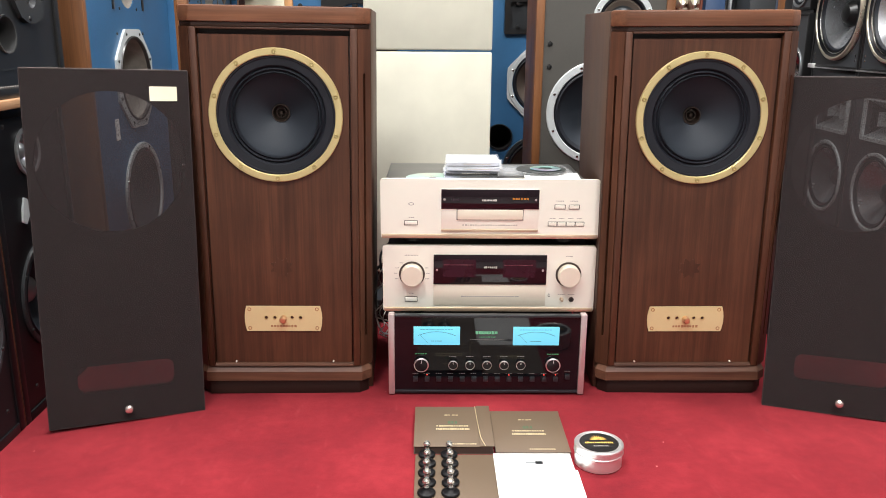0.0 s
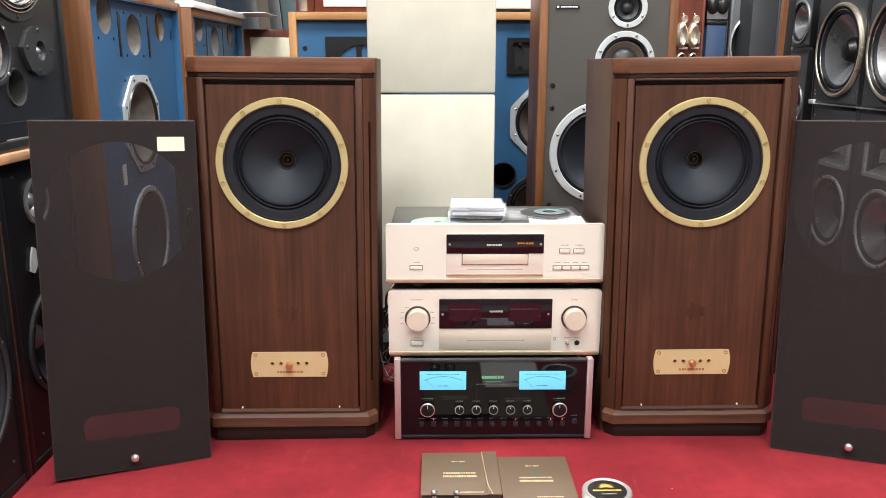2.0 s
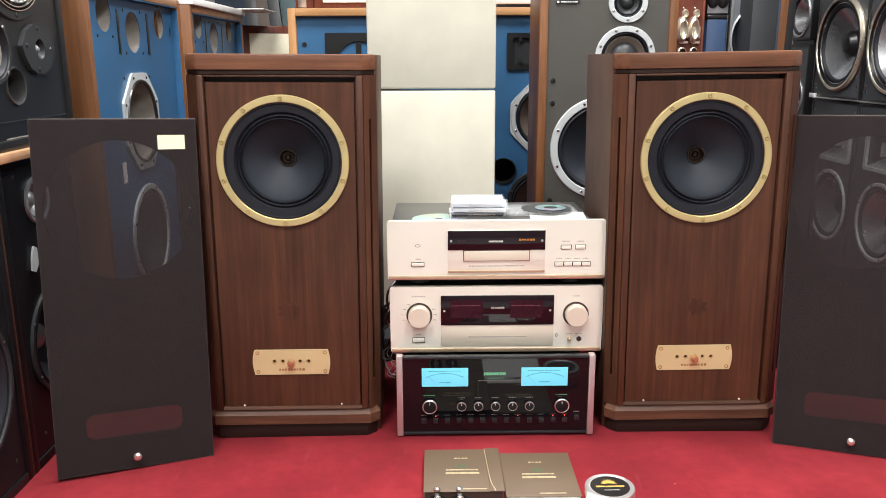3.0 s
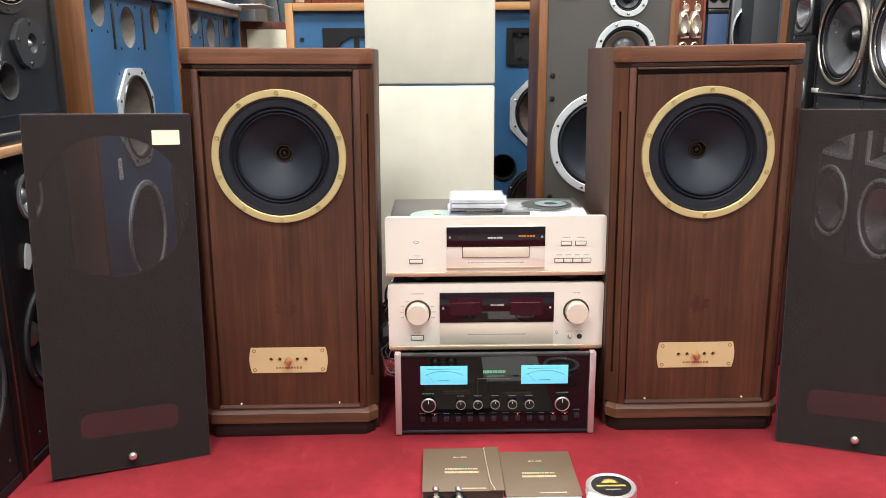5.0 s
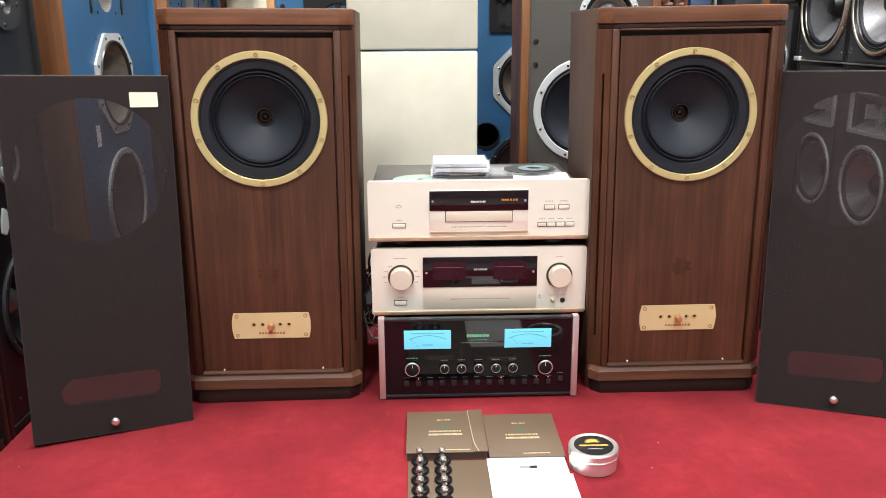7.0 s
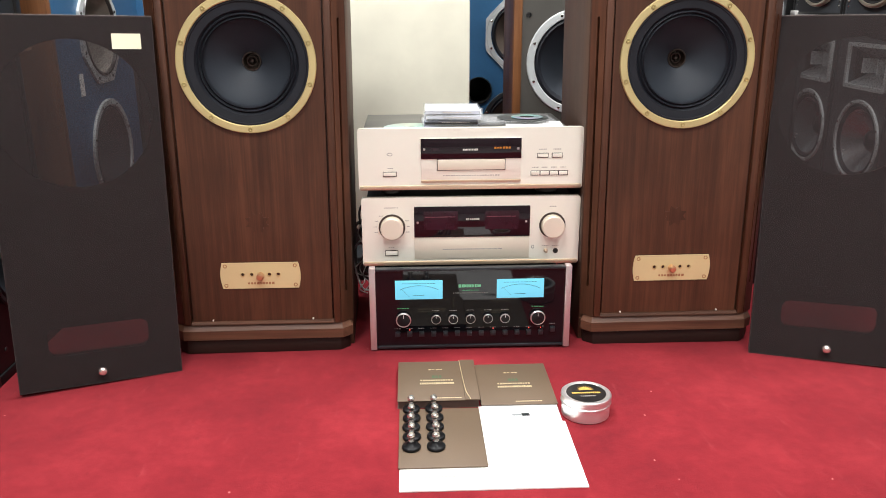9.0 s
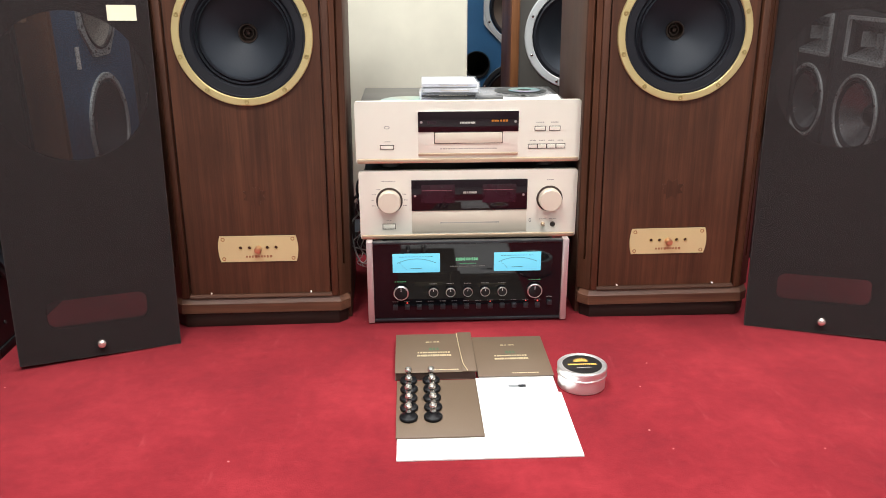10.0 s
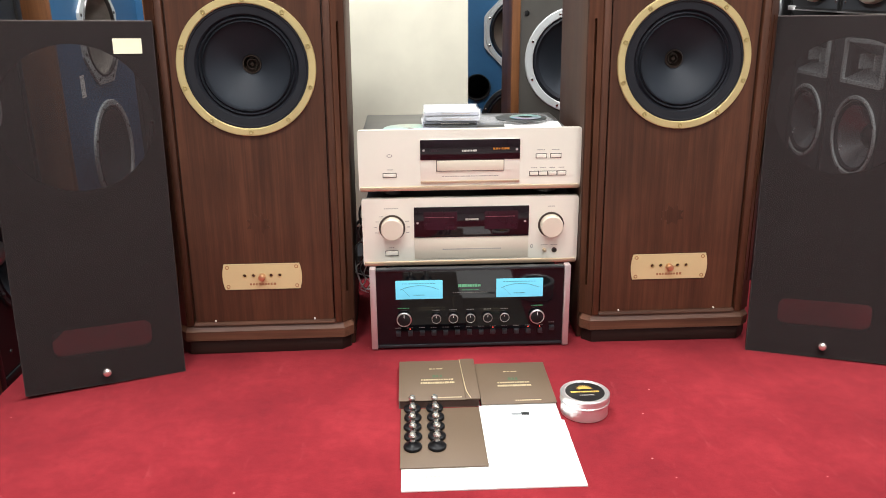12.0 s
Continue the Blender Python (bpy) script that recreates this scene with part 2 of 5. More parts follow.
M["white"] = surface("white_card", (0.82, 0.81, 0.79), 0.6, 0.0, 0.03, 8, 300, 0.05)
M["sticker"] = surface("pale_yellow_sticker", (0.80, 0.76, 0.55), 0.7, 0.0, 0.04)
M["kraft"] = surface("brown_book_cover", (0.120, 0.081, 0.050), 0.5, 0.0, 0.08, 8, 420, 0.12)
M["kraft_dark"] = surface("brown_book_edge", (0.055, 0.035, 0.026), 0.6)
M["gold"] = surface("gold_foil", (0.66, 0.55, 0.34), 0.4, 0.4)
M["green_foil"] = surface("green_foil", (0.06, 0.12, 0.06), 0.5)
M["ink"] = surface("dark_print", (0.09, 0.08, 0.075), 0.6)
M["grey_ink"] = surface("pale_grey_print", (0.42, 0.38, 0.34), 0.6)
M["pale_print"] = surface("faint_print", (0.60, 0.58, 0.56), 0.6)
M["label_black"] = surface("label_black", (0.012, 0.012, 0.012), 0.3)
M["tin"] = surface("tin_plate", (0.84, 0.83, 0.82), 0.32, 0.85, 0.04, 8, 300, 0.03)
M["red_print"] = surface("red_print", (0.55, 0.04, 0.02), 0.5)
M["green_glow"] = glow("green_logo_light", (0.20, 0.62, 0.34), 0.30)
M["pale_glow"] = glow("white_sign_light", (0.8, 0.76, 0.68), 0.35)
M["cyan_glow"] = glow("meter_light", (0.18, 0.64, 0.84), 0.68)
M["red_glow"] = glow("red_indicator", (1.0, 0.07, 0.05), 1.4)
M["plum"] = surface("display_screen", (0.022, 0.0068, 0.0125), 0.10, 0.0, 0.3, 12, 100, 0.0)
M["wire"] = surface("grey_cable", (0.55, 0.55, 0.56), 0.4)
M["tile"] = surface("grey_bounce_floor", (0.36, 0.35, 0.34), 0.25, 0.0, 0.06, 4, 200, 0.02)
M["wall"] = surface("grey_unseen_wall", (0.27, 0.27, 0.27), 0.8, 0.0, 0.04, 3, 200, 0.08)
M["ceiling"] = surface("ceiling_paint", (0.55, 0.55, 0.55), 0.85, 0.0, 0.03, 3, 200, 0.05)
M["disc"] = disc_material()
M["clear"] = clear_plastic("clear_plastic", alpha=0.16)
M["felt"] = surface("wadding", (0.26, 0.235, 0.205), 0.95, 0.0, 0.25, 30, 300, 0.3)
M["lamp"] = glow("ceiling_lamp_diffuser", (1.0, 0.98, 0.95), 3.0)

M["teak_x2"] = wood("birch_level", (0.42, 0.22, 0.11), (0.62, 0.38, 0.22), "x")
M["teak_light"] = wood("light_teak_upright", (0.26, 0.12, 0.04), (0.50, 0.26, 0.10), "z")
M["teak_light_x"] = wood("light_teak_level", (0.28, 0.13, 0.045), (0.55, 0.30, 0.13), "x")
M["silver_cone"] = surface("metal_cone", (0.66, 0.68, 0.71), 0.26, 0.88, 0.1)
M["pale_alloy"] = surface("pale_cast_alloy", (0.52, 0.55, 0.55), 0.5, 0.25, 0.08)
M["brown_cone"] = surface("brown_paper_cone", (0.10, 0.075, 0.058), 0.7, 0.0, 0.2)
M["gold_satin"] = surface("satin_gold", (0.74, 0.67, 0.54), 0.28, 0.85)
M["grey_front"] = surface("grey_front_paint", (0.115, 0.125, 0.135), 0.42, 0.1)
M["pewter_dark"] = surface("dark_pewter_paint", (0.10, 0.105, 0.11), 0.5, 0.1)
M["blue_navy"] = surface("navy_paint", (0.028, 0.062, 0.14), 0.5)
M["port_rim"] = surface("worn_port_rim", (0.05, 0.05, 0.05), 0.3, 0.2)
M["navy"] = surface("navy_fabric", (0.012, 0.020, 0.034), 0.8)
M["taupe"] = surface("taupe_board", (0.085, 0.066, 0.052), 0.7)
M["sea"] = surface("grey_green_board", (0.05, 0.085, 0.092), 0.6)
M["blue_dark"] = surface("dark_blue_paint", (0.02, 0.03, 0.05), 0.5)
M["ink_blue"] = surface("blue_grey_inlay", (0.16, 0.18, 0.24), 0.5)
M["inlay"] = surface("printed_inlay", (0.50, 0.52, 0.57), 0.35, 0.0, 0.35, 22, 120, 0.0)
M["holder"] = surface("disc_holder", (0.06, 0.065, 0.062), 0.3)
M["steel_dark"] = surface("spike_steel", (0.55, 0.53, 0.48), 0.25, 0.85)
M["gold_print"] = surface("gold_print", (0.72, 0.45, 0.10), 0.5, 0.2)
M["cloth_solid"] = surface("folded_cloth", (0.036, 0.027, 0.025), 0.9, 0.0, 0.3, 20, 500, 0.4)
M["hem"] = surface("cloth_hem", (0.150, 0.122, 0.114), 0.9, 0.0, 0.45, 90, 500, 0.4)
M["copper_bright"] = surface("polished_rose_metal", (0.74, 0.62, 0.57), 0.22, 0.8, 0.03)
M["copper_print"] = surface("worn_engraving", (0.42, 0.22, 0.10), 0.5, 0.4)
M["amber_dim"] = glow("amber_readout_dim", (0.9, 0.32, 0.03), 0.12)
M["champagne_tray"] = surface("champagne_satin", (0.80, 0.715, 0.585), 0.38, 0.32, 0.03)
M["pale_rose"] = surface("rose_print", (0.28, 0.10, 0.13), 0.5)
M["rail"] = surface("rail_aluminium", (0.66, 0.55, 0.54), 0.36, 0.7, 0.05, 12, 600, 0.05)
M["gunmetal"] = surface("gunmetal_trim", (0.05, 0.055, 0.062), 0.3, 0.7)
M["deep_blue"] = surface("deep_blue_print", (0.04, 0.20, 0.28), 0.5)
M["dim_ink"] = surface("dim_print", (0.17, 0.165, 0.155), 0.6)
M["green_dim"] = glow("green_print_light", (0.10, 0.45, 0.2), 0.18)
M["glass_knob"] = surface("black_knob", (0.009, 0.009, 0.010), 0.3, 0.0, spec=0.3)


# ---- mesh helpers ----
def thing(name, m, label, category, group="", kind=""):
    ob = new(name)
    ob.empty_display_size = 0.05
    ob.matrix_world = m
    return tagged(ob, label, category, group, kind)


def mesh_from(bm, name, material, sharp=27):
    me = bpy.data.meshes.new(name)
    bmesh.ops.recalc_face_normals(bm, faces=bm.faces)
    bm.to_mesh(me)
    bm.free()
    me.materials.append(material)
    me.polygons.foreach_set("use_smooth", [True] * len(me.polygons))
    me.set_sharp_from_angle(angle=radians(sharp))
    return me


def part(name, bm, material, parent, label=""):
    ob = new(name, mesh_from(bm, name, material))
    ob.parent = parent
    return tagged(ob, label)


def again(name, me, parent, m):
    """One more part on a mesh that alike parts share."""
    ob = new(name, me)
    ob.parent = parent
    ob.matrix_basis = m
    return ob


def box(x0, x1, y0, y1, z0, z1, bevel=0.0, seg=2, bm=None):
    bm = bm or bmesh.new()
    r = bmesh.ops.create_cube(bm, size=1, matrix=Matrix.LocRotScale(((x0 + x1) / 2, (y0 + y1) / 2, (z0 + z1) / 2), None, (x1 - x0, y1 - y0, z1 - z0)))
    if bevel:
        es = list({e for v in r["verts"] for e in v.link_edges})
        bmesh.ops.bevel(bm, geom=es, offset=bevel, segments=seg, affect="EDGES", profile=0.5)
    return bm


def prism(poly, z0, z1, bevel=0.0, bm=None):
    """An upright prism on a plan outline."""
    bm = bm or bmesh.new()
    lo = [bm.verts.new((x, y, z0)) for x, y in poly]
    hi = [bm.verts.new((x, y, z1)) for x, y in poly]
    n = len(poly)
    fs = [bm.faces.new(lo[::-1]), bm.faces.new(hi)]
    for i in range(n):
        fs.append(bm.faces.new((lo[i], lo[(i + 1) % n], hi[(i + 1) % n], hi[i])))
    if bevel:
        es = list({e for f in fs for e in f.edges})
        bmesh.ops.bevel(bm, geom=es, offset=bevel, segments=2, affect="EDGES", profile=0.5)
    return bm


def lathe(profile, seg=40, at=(0, 0, 0), axis="y", sx=1.0, bm=None):
    """Turned form: profile of (radius, distance) along the axis; y runs back from the front."""
    bm = bm or bmesh.new()
    rings = []
    for r, d in profile:
        ring = []
        if r < 1e-5:
            p = (at[0], at[1] + d, at[2]) if axis == "y" else (at[0], at[1], at[2] + d)
            ring = [bm.verts.new(p)]
        else:
            for i in range(seg):
                a = 2 * math.pi * i / seg
                u, v = r * sx * math.cos(a), r * math.sin(a)
                p = (at[0] + u, at[1] + d, at[2] + v) if axis == "y" else (at[0] + u, at[1] + v, at[2] + d)
                ring.append(bm.verts.new(p))
        rings.append(ring)
    for a, b in zip(rings, rings[1:]):
        if len(a) == 1 and len(b) == 1:
            continue
        for i in range(seg):
            j = (i + 1) % seg
            if len(a) == 1:
                bm.faces.new((a[0], b[i], b[j]))
            elif len(b) == 1:
                bm.faces.new((a[i], b[0], a[j]))
            else:
                bm.faces.new((a[i], b[i], b[j], a[j]))
    return bm


def ellipse_pts(cx, cz, rx, rz, n=40, flat=0.0):
    pts = []
    for i in range(n):
        a = 2 * math.pi * i / n
        pts.append((cx + rx * math.cos(a), cz + rz * math.sin(a)))
    return pts


def round_rect(x0, x1, z0, z1, r, n=5):
    pts = []
    for cx, cz, a0 in ((x1 - r, z1 - r, 0), (x0 + r, z1 - r, 90), (x0 + r, z0 + r, 180), (x1 - r, z0 + r, 270)):
        for i in range(n + 1):
            a = radians(a0 + 90 * i / n)
            pts.append((cx + r * math.cos(a), cz + r * math.sin(a)))
    return pts


def sheet_holes(outline, holes, y0, y1):
    """A board in the upright plane with openings through it; y0 its front, y1 its back."""
    bm = bmesh.new()
    edges, loops = [], []
    for pts in (outline, *holes):
        vs = [bm.verts.new((x, y0, z)) for x, z in pts]
        es = [bm.edges.new((vs[i], vs[(i + 1) % len(vs)])) for i in range(len(vs))]
        edges += es
        loops.append(vs)
    bmesh.ops.triangle_fill(bm, use_beauty=True, use_dissolve=False, edges=edges)
    front = list(bm.faces)
    back = {}
    for vs in loops:
        for v in vs:
            back[v] = bm.verts.new((v.co.x, y1, v.co.z))
    for f in front:
        bm.faces.new([back[v] for v in reversed(f.verts)])
    for vs in loops:
        for i in range(len(vs)):
            a, b = vs[i], vs[(i + 1) % len(vs)]
            bm.faces.new((a, b, back[b], back[a]))
    return bm


def tube(points, r, seg=8):
    """A round cable through the points."""
    bm = bmesh.new()
    pts = [Vector(p) for p in points]
    dense = []
    for i in range(len(pts) - 1):
        p0, p1, p2, p3 = pts[max(i - 1, 0)], pts[i], pts[i + 1], pts[min(i + 2, len(pts) - 1)]
        for k in range(8):
            t = k / 8
            dense.append(0.5 * ((2 * p1) + (p2 - p0) * t + (2 * p0 - 5 * p1 + 4 * p2 - p3) * t * t + (3 * p1 - p0 - 3 * p2 + p3) * t ** 3))
    dense.append(pts[-1])
    rings = []
    for i, p in enumerate(dense):
        d = (dense[min(i + 1, len(dense) - 1)] - dense[max(i - 1, 0)]).normalized()
        q = d.to_track_quat("Z", "Y")
        rings.append([bm.verts.new(p + q @ Vector((r * math.cos(6.2832 * k / seg), r * math.sin(6.2832 * k / seg), 0))) for k in range(seg)])
    for a, b in zip(rings, rings[1:]):
        for k in range(seg):
            bm.faces.new((a[k], a[(k + 1) % seg], b[(k + 1) % seg], b[k]))
    bm.faces.new(rings[0][::-1])
    bm.faces.new(rings[-1])
    return bm


def bars(x0, x1, zc, h, y, n, seed, deep=0.0006, up=False):
    """A row of small plain bars in the upright plane (or, with up, lying level: zc is then y and y the height)."""
    rnd = random.Random(seed)
    bm = bmesh.new()
    w = (x1 - x0) / n
    for i in range(n):
        a = x0 + i * w
        b = a + w * rnd.uniform(0.55, 0.9)
        hh = h * rnd.uniform(0.75, 1.0)
        if up:
            box(a, b, zc - hh / 2, zc + hh / 2, y, y + deep, bm=bm)
        else:
            box(a, b, y - deep, y, zc - hh / 2, zc + hh / 2, bm=bm)
    return bm


def bolt_mesh(name, r, material):
    return mesh_from(lathe([(0, -r * 0.55), (r * 0.55, -r * 0.5), (r * 0.9, -r * 0.25), (r, 0), (r, r * 0.4)], 10), name, material)


SOCKET_BOLT = mesh_from(lathe([(0, 0.0025), (0.0019, 0.0025), (0.0021, -0.0016), (0.0026, -0.0021), (0.0040, -0.0021), (0.0047, -0.0012), (0.0049, 0.0012)], 14), "socket_bolt", M["brass_dark"])
BOLT_DARK = bolt_mesh("dark_bolt", 0.0045, M["label_black"])
BOLT_STEEL = bolt_mesh("steel_bolt", 0.0042, M["steel"])
BOLT_BLACK = bolt_mesh("black_bolt", 0.0045, M["steel"])


def driver(parent, x, z, r, frame_mat, cone_mat, depth=0.06, y=0.0, ring=0.16, cap=0.3, cap_mat=None, bolts=8, bolt=None, proud=0.006, name="woofer", label="", octagon=False, seg=44):
    """A loudspeaker unit set in a baffle whose front is at y: frame ring, surround roll, cone, dust cap, bolts."""
    ri = r * (1 - ring)
    unit = part(name, lathe([(r, y + 0.004), (r, y - proud * 0.6), (r * 0.985, y - proud), (ri * 1.02, y - proud), (ri, y - proud * 0.5), (ri, y + 0.012)], 8 if octagon else seg, (x, 0, z)), frame_mat, parent, label)
    if octagon:
        unit.data.transform(Matrix.Translation((x, 0, z)) @ Matrix.Rotation(radians(22.5), 4, "Y") @ Matrix.Translation((-x, 0, -z)))
    rc = ri * 0.86
    part("surround", lathe([(ri * 1.01, y + 0.004), (ri * 0.985, y + 0.003), (ri * 0.965, y - 0.002), (ri * 0.93, y - 0.004), (ri * 0.9, y - 0.001), (ri * 0.875, y + 0.004), (rc * 0.99, y + 0.006)], seg, (x, 0, z)), M["rubber"], unit)
    rd = rc * cap
    part("cone", lathe([(rc, y + 0.005), (rc * 0.93, y + depth * 0.2), (rc * 0.6, y + depth * 0.66), (rd, y + depth), (rd * 0.98, y + depth + 0.004)], seg, (x, 0, z)), cone_mat, unit)
    part("dust_cap", lathe([(rd * 1.04, y + depth), (rd * 0.85, y + depth - rd * 0.35), (rd * 0.5, y + depth - rd * 0.6), (0, y + depth - rd * 0.7)], 24, (x, 0, z)), cap_mat or cone_mat, unit)
    for i in range(bolts):
        a = 2 * math.pi * (i + 0.5) / bolts
        again("bolt", bolt or BOLT_STEEL, unit, pose(x + (r + ri) / 2 * math.cos(a), y - proud, z + (r + ri) / 2 * math.sin(a)))
    return unit


# ---- the room ----
def structure(name, bm, material, label):
    ob = new(name, mesh_from(bm, name, material))
    return tagged(ob, label, name.split("_")[0], kind="structure")


X0, X1, Y0, Y1, ZC = -1.55, 2.05, -2.6, 4.4, 2.75
# unseen floor before the carpet, added so that neutral light bounces off it
structure("floor", box(X0 - 0.1, X1 + 0.1, Y0 - 0.1, Y1 + 0.1, -0.088, -0.008), M["tile"], "unseen grey glossy floor, added for its bounced light")
structure("carpet", box(X0 + 0.02, X1 - 0.02, 0.80, Y1 - 0.02, -0.008, 0.0, 0.002), M["carpet"], "red felt carpet with lint and faint stains")
# unseen walls added round the room; mid-grey holds down the bounced fill
structure("wall_north", box(X0 - 0.1, X1 + 0.1, Y1, Y1 + 0.1, 0, ZC), M["wall"], "plain grey painted back wall")
structure("wall_south", box(X0 - 0.1, X1 + 0.1, Y0 - 0.1, Y0, 0, ZC), M["wall"], "unseen plain grey wall behind the camera")
structure("wall_west", box(X0 - 0.1, X0, Y0, Y1, 0, ZC), M["wall"], "unseen plain grey side wall")
structure("wall_east", box(X1, X1 + 0.1, Y0, Y1, 0, ZC), M["wall"], "unseen plain grey side wall")
structure("ceiling", box(X0 - 0.1, X1 + 0.1, Y0 - 0.1, Y1 + 0.1, ZC, ZC + 0.1), M["ceiling"], "plain white ceiling")
for lx, ly, watts in ((-0.7, -1.5, 0.7), (1.0, -1.5, 0.7), (-0.6, 0.40, 1.5), (0.8, 0.40, 1.38), (-0.5, 2.15, 1.7), (0.9, 2.15, 1.25)):
    lamp = thing("ceiling_light", pose(lx, ly, ZC), "flat white ceiling lamp with a diffuser", "ceiling lamp", "ceiling lamps")
    part("frame", box(-0.31, 0.31, -0.31, 0.31, -0.025, 0.0, 0.004), M["white"], lamp)
    part("diffuser", box(-0.29, 0.29, -0.29, 0.29, -0.03, -0.0255, 0.001), M["lamp"], lamp)
    area_lamp(lx, ly, ZC - 0.035, 0.56, 0.56, LAMP_W * watts, (1.0, 0.992, 0.985))

# ---- the pair of walnut loudspeakers ----
def walnut_speaker():
    t = thing("floor_speaker", pose(-0.345, 1.845, 0), "walnut floor loudspeaker with brass-ringed driver, grille removed", "loudspeaker", "pair of walnut loudspeakers")
    hw, fw, dp, top = 0.1915, 0.1645, 0.335, 0.8275

    def front(f, h, g=0.0, deep=0.036):
        """Plan of a front board with cut corners: half width f in front, h behind, g its recess."""
        return [(-f, g), (f, g), (h, g + h - f), (h, deep), (-h, deep), (-h, g + h - f)]

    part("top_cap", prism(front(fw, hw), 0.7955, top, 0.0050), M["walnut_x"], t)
    # set-back moulding, coloured dark as the shadow line under the cap
    part("cap_moulding", prism(front(fw - 0.004, hw - 0.004, 0.006), 0.7865, 0.7953, 0.002), M["walnut_dark"], t)
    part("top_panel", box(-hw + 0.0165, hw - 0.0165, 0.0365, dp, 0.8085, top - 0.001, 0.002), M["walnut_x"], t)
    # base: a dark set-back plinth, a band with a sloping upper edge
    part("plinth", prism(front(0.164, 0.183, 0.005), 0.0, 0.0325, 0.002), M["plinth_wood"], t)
    band = bmesh.new()
    rings = []
    for z, g in ((0.0328, 0.0005), (0.0338, -0.001), (0.0545, -0.001), (0.0560, 0.0006), (0.0655, 0.0050), (0.0670, 0.0062)):
        rings.append([band.verts.new((x, y, z)) for x, y in front(0.1695 - g * 0.4, 0.1885 - g, g)])
    for a, b in zip(rings, rings[1:]):
        for k in range(6):
            band.faces.new((a[k], a[(k + 1) % 6], b[(k + 1) % 6], b[k]))
    band.faces.new(rings[0][::-1])
    band.faces.new(rings[-1])
    part("base_band", band, M["walnut_band"], t)
    # sloping ledge under the baffle
    led = bmesh.new()
    pr = [(0.0006, 0.0672), (0.0006, 0.0690), (0.0024, 0.0712), (0.0050, 0.0735), (0.030, 0.0735), (0.030, 0.0672)]
    a = [led.verts.new((-0.1508, y, z)) for y, z in pr]
    b = [led.verts.new((0.1508, y, z)) for y, z in pr]
    led.faces.new(a)
    led.faces.new(b[::-1])
    for i in range(6):
        led.faces.new((a[i], b[i], b[(i + 1) % 6], a[(i + 1) % 6]))
    part("ledge", led, M["ledge_wood"], t)
    part("back_panel", box(-hw + 0.0165, hw - 0.0165, dp - 0.02, dp - 0.003, 0.0, 0.808), M["walnut"], t)
    for s in (-1, 1):
        x0, x1 = sorted((s * (hw - 0.016), s * hw))
        part("side_panel", box(x0, x1, 0.0365, dp, 0.0, top - 0.0006, 0.002), M["walnut_side"], t)
        x0, x1 = sorted((s * 0.151, s * 0.1655))
        part("frame_post", box(x0, x1, 0.0005, 0.050, 0.0672, 0.7863, 0.0028), M["walnut"], t)
        x0, x1 = sorted((s * 0.1475, s * 0.1508))
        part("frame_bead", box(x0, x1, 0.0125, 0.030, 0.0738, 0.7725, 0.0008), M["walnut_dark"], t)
        # the cut corner: a board with a long narrow slot in it
        bd = sheet_holes([(-0.0165, 0.0672), (0.0165, 0.0672), (0.0165, 0.7863), (-0.0165, 0.7863)], [round_rect(-0.0030, 0.0028, 0.135, 0.700, 0.0028)], -0.0025, 0.006)
        bmesh.ops.transform(bd, matrix=pose(s * 0.1768, 0.0165, 0, 0, 0, s * 45), verts=bd.verts)
        part("corner_board", bd, M["walnut"], t)
        x0, x1 = sorted((s * 0.1657, s * 0.1785))
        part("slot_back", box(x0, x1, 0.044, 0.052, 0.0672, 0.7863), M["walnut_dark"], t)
        again("grille_pin", PIN, t, pose(s * 0.106, 0.0060, 0.0765))
    part("frame_rail", box(-0.1508, 0.1508, 0.0005, 0.020, 0.7820, 0.7863, 0.0014), M["walnut_rail"], t)
    # dark strip that stands for the band of shade below the rail
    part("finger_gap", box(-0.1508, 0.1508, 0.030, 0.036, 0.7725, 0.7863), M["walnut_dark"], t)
    part("baffle", sheet_holes([(-0.1473, 0.0738), (0.1473, 0.0738), (0.1473, 0.7722), (-0.1473, 0.7722)], [ellipse_pts(0, 0.613, 0.121, 0.121, 48)], 0.008, 0.03), M["walnut"], t)
    # faint round emblem below the driver
    part("emblem", sheet_holes([((0.026 if k % 2 else 0.017) * math.cos(k * math.pi / 8), 0.292 + (0.024 if k % 2 else 0.015) * math.sin(k * math.pi / 8)) for k in range(16)], [], 0.00775, 0.0085), M["shadow_wood"], t, "faint dark emblem in the veneer")
    # driver
    d = part("driver", lathe([(0.135, 0.018), (0.135, 0.0125), (0.1335, 0.011), (0.1215, 0.011), (0.120, 0.0125), (0.120, 0.020)], 72, (0, -0.010, 0.613)), M["brass"], t, "brass trim ring")
    part("surround", lathe([(0.1205, 0.015), (0.1165, 0.0145), (0.1150, 0.0165), (0.1010, 0.0180), (0.0985, 0.0215), (0.0965, 0.0240), (0.0945, 0.0215), (0.0928, 0.0195), (0.0910, 0.0220), (0.0895, 0.0245), (0.0878, 0.0225), (0.0862, 0.0200), (0.0845, 0.0225), (0.0832, 0.0275)], 72, (0, -0.010, 0.613)), M["rubber"], d, "ribbed black rubber surround")
    part("cone", lathe([(0.0835, 0.0270), (0.080, 0.0335), (0.066, 0.0480), (0.045, 0.065), (0.024, 0.079), (0.019, 0.083)], 64, (0, -0.010, 0.613)), M["cone"], d, "dark blue-black paper cone")
    part("throat", lathe([(0.0195, 0.083), (0.0185, 0.080), (0.0165, 0.080), (0.0150, 0.086), (0.0125, 0.096), (0.0115, 0.096), (0.0105, 0.090), (0.0088, 0.090), (0.008, 0.10), (0, 0.104)], 32, (0, -0.010, 0.613)), M["plug"], d)
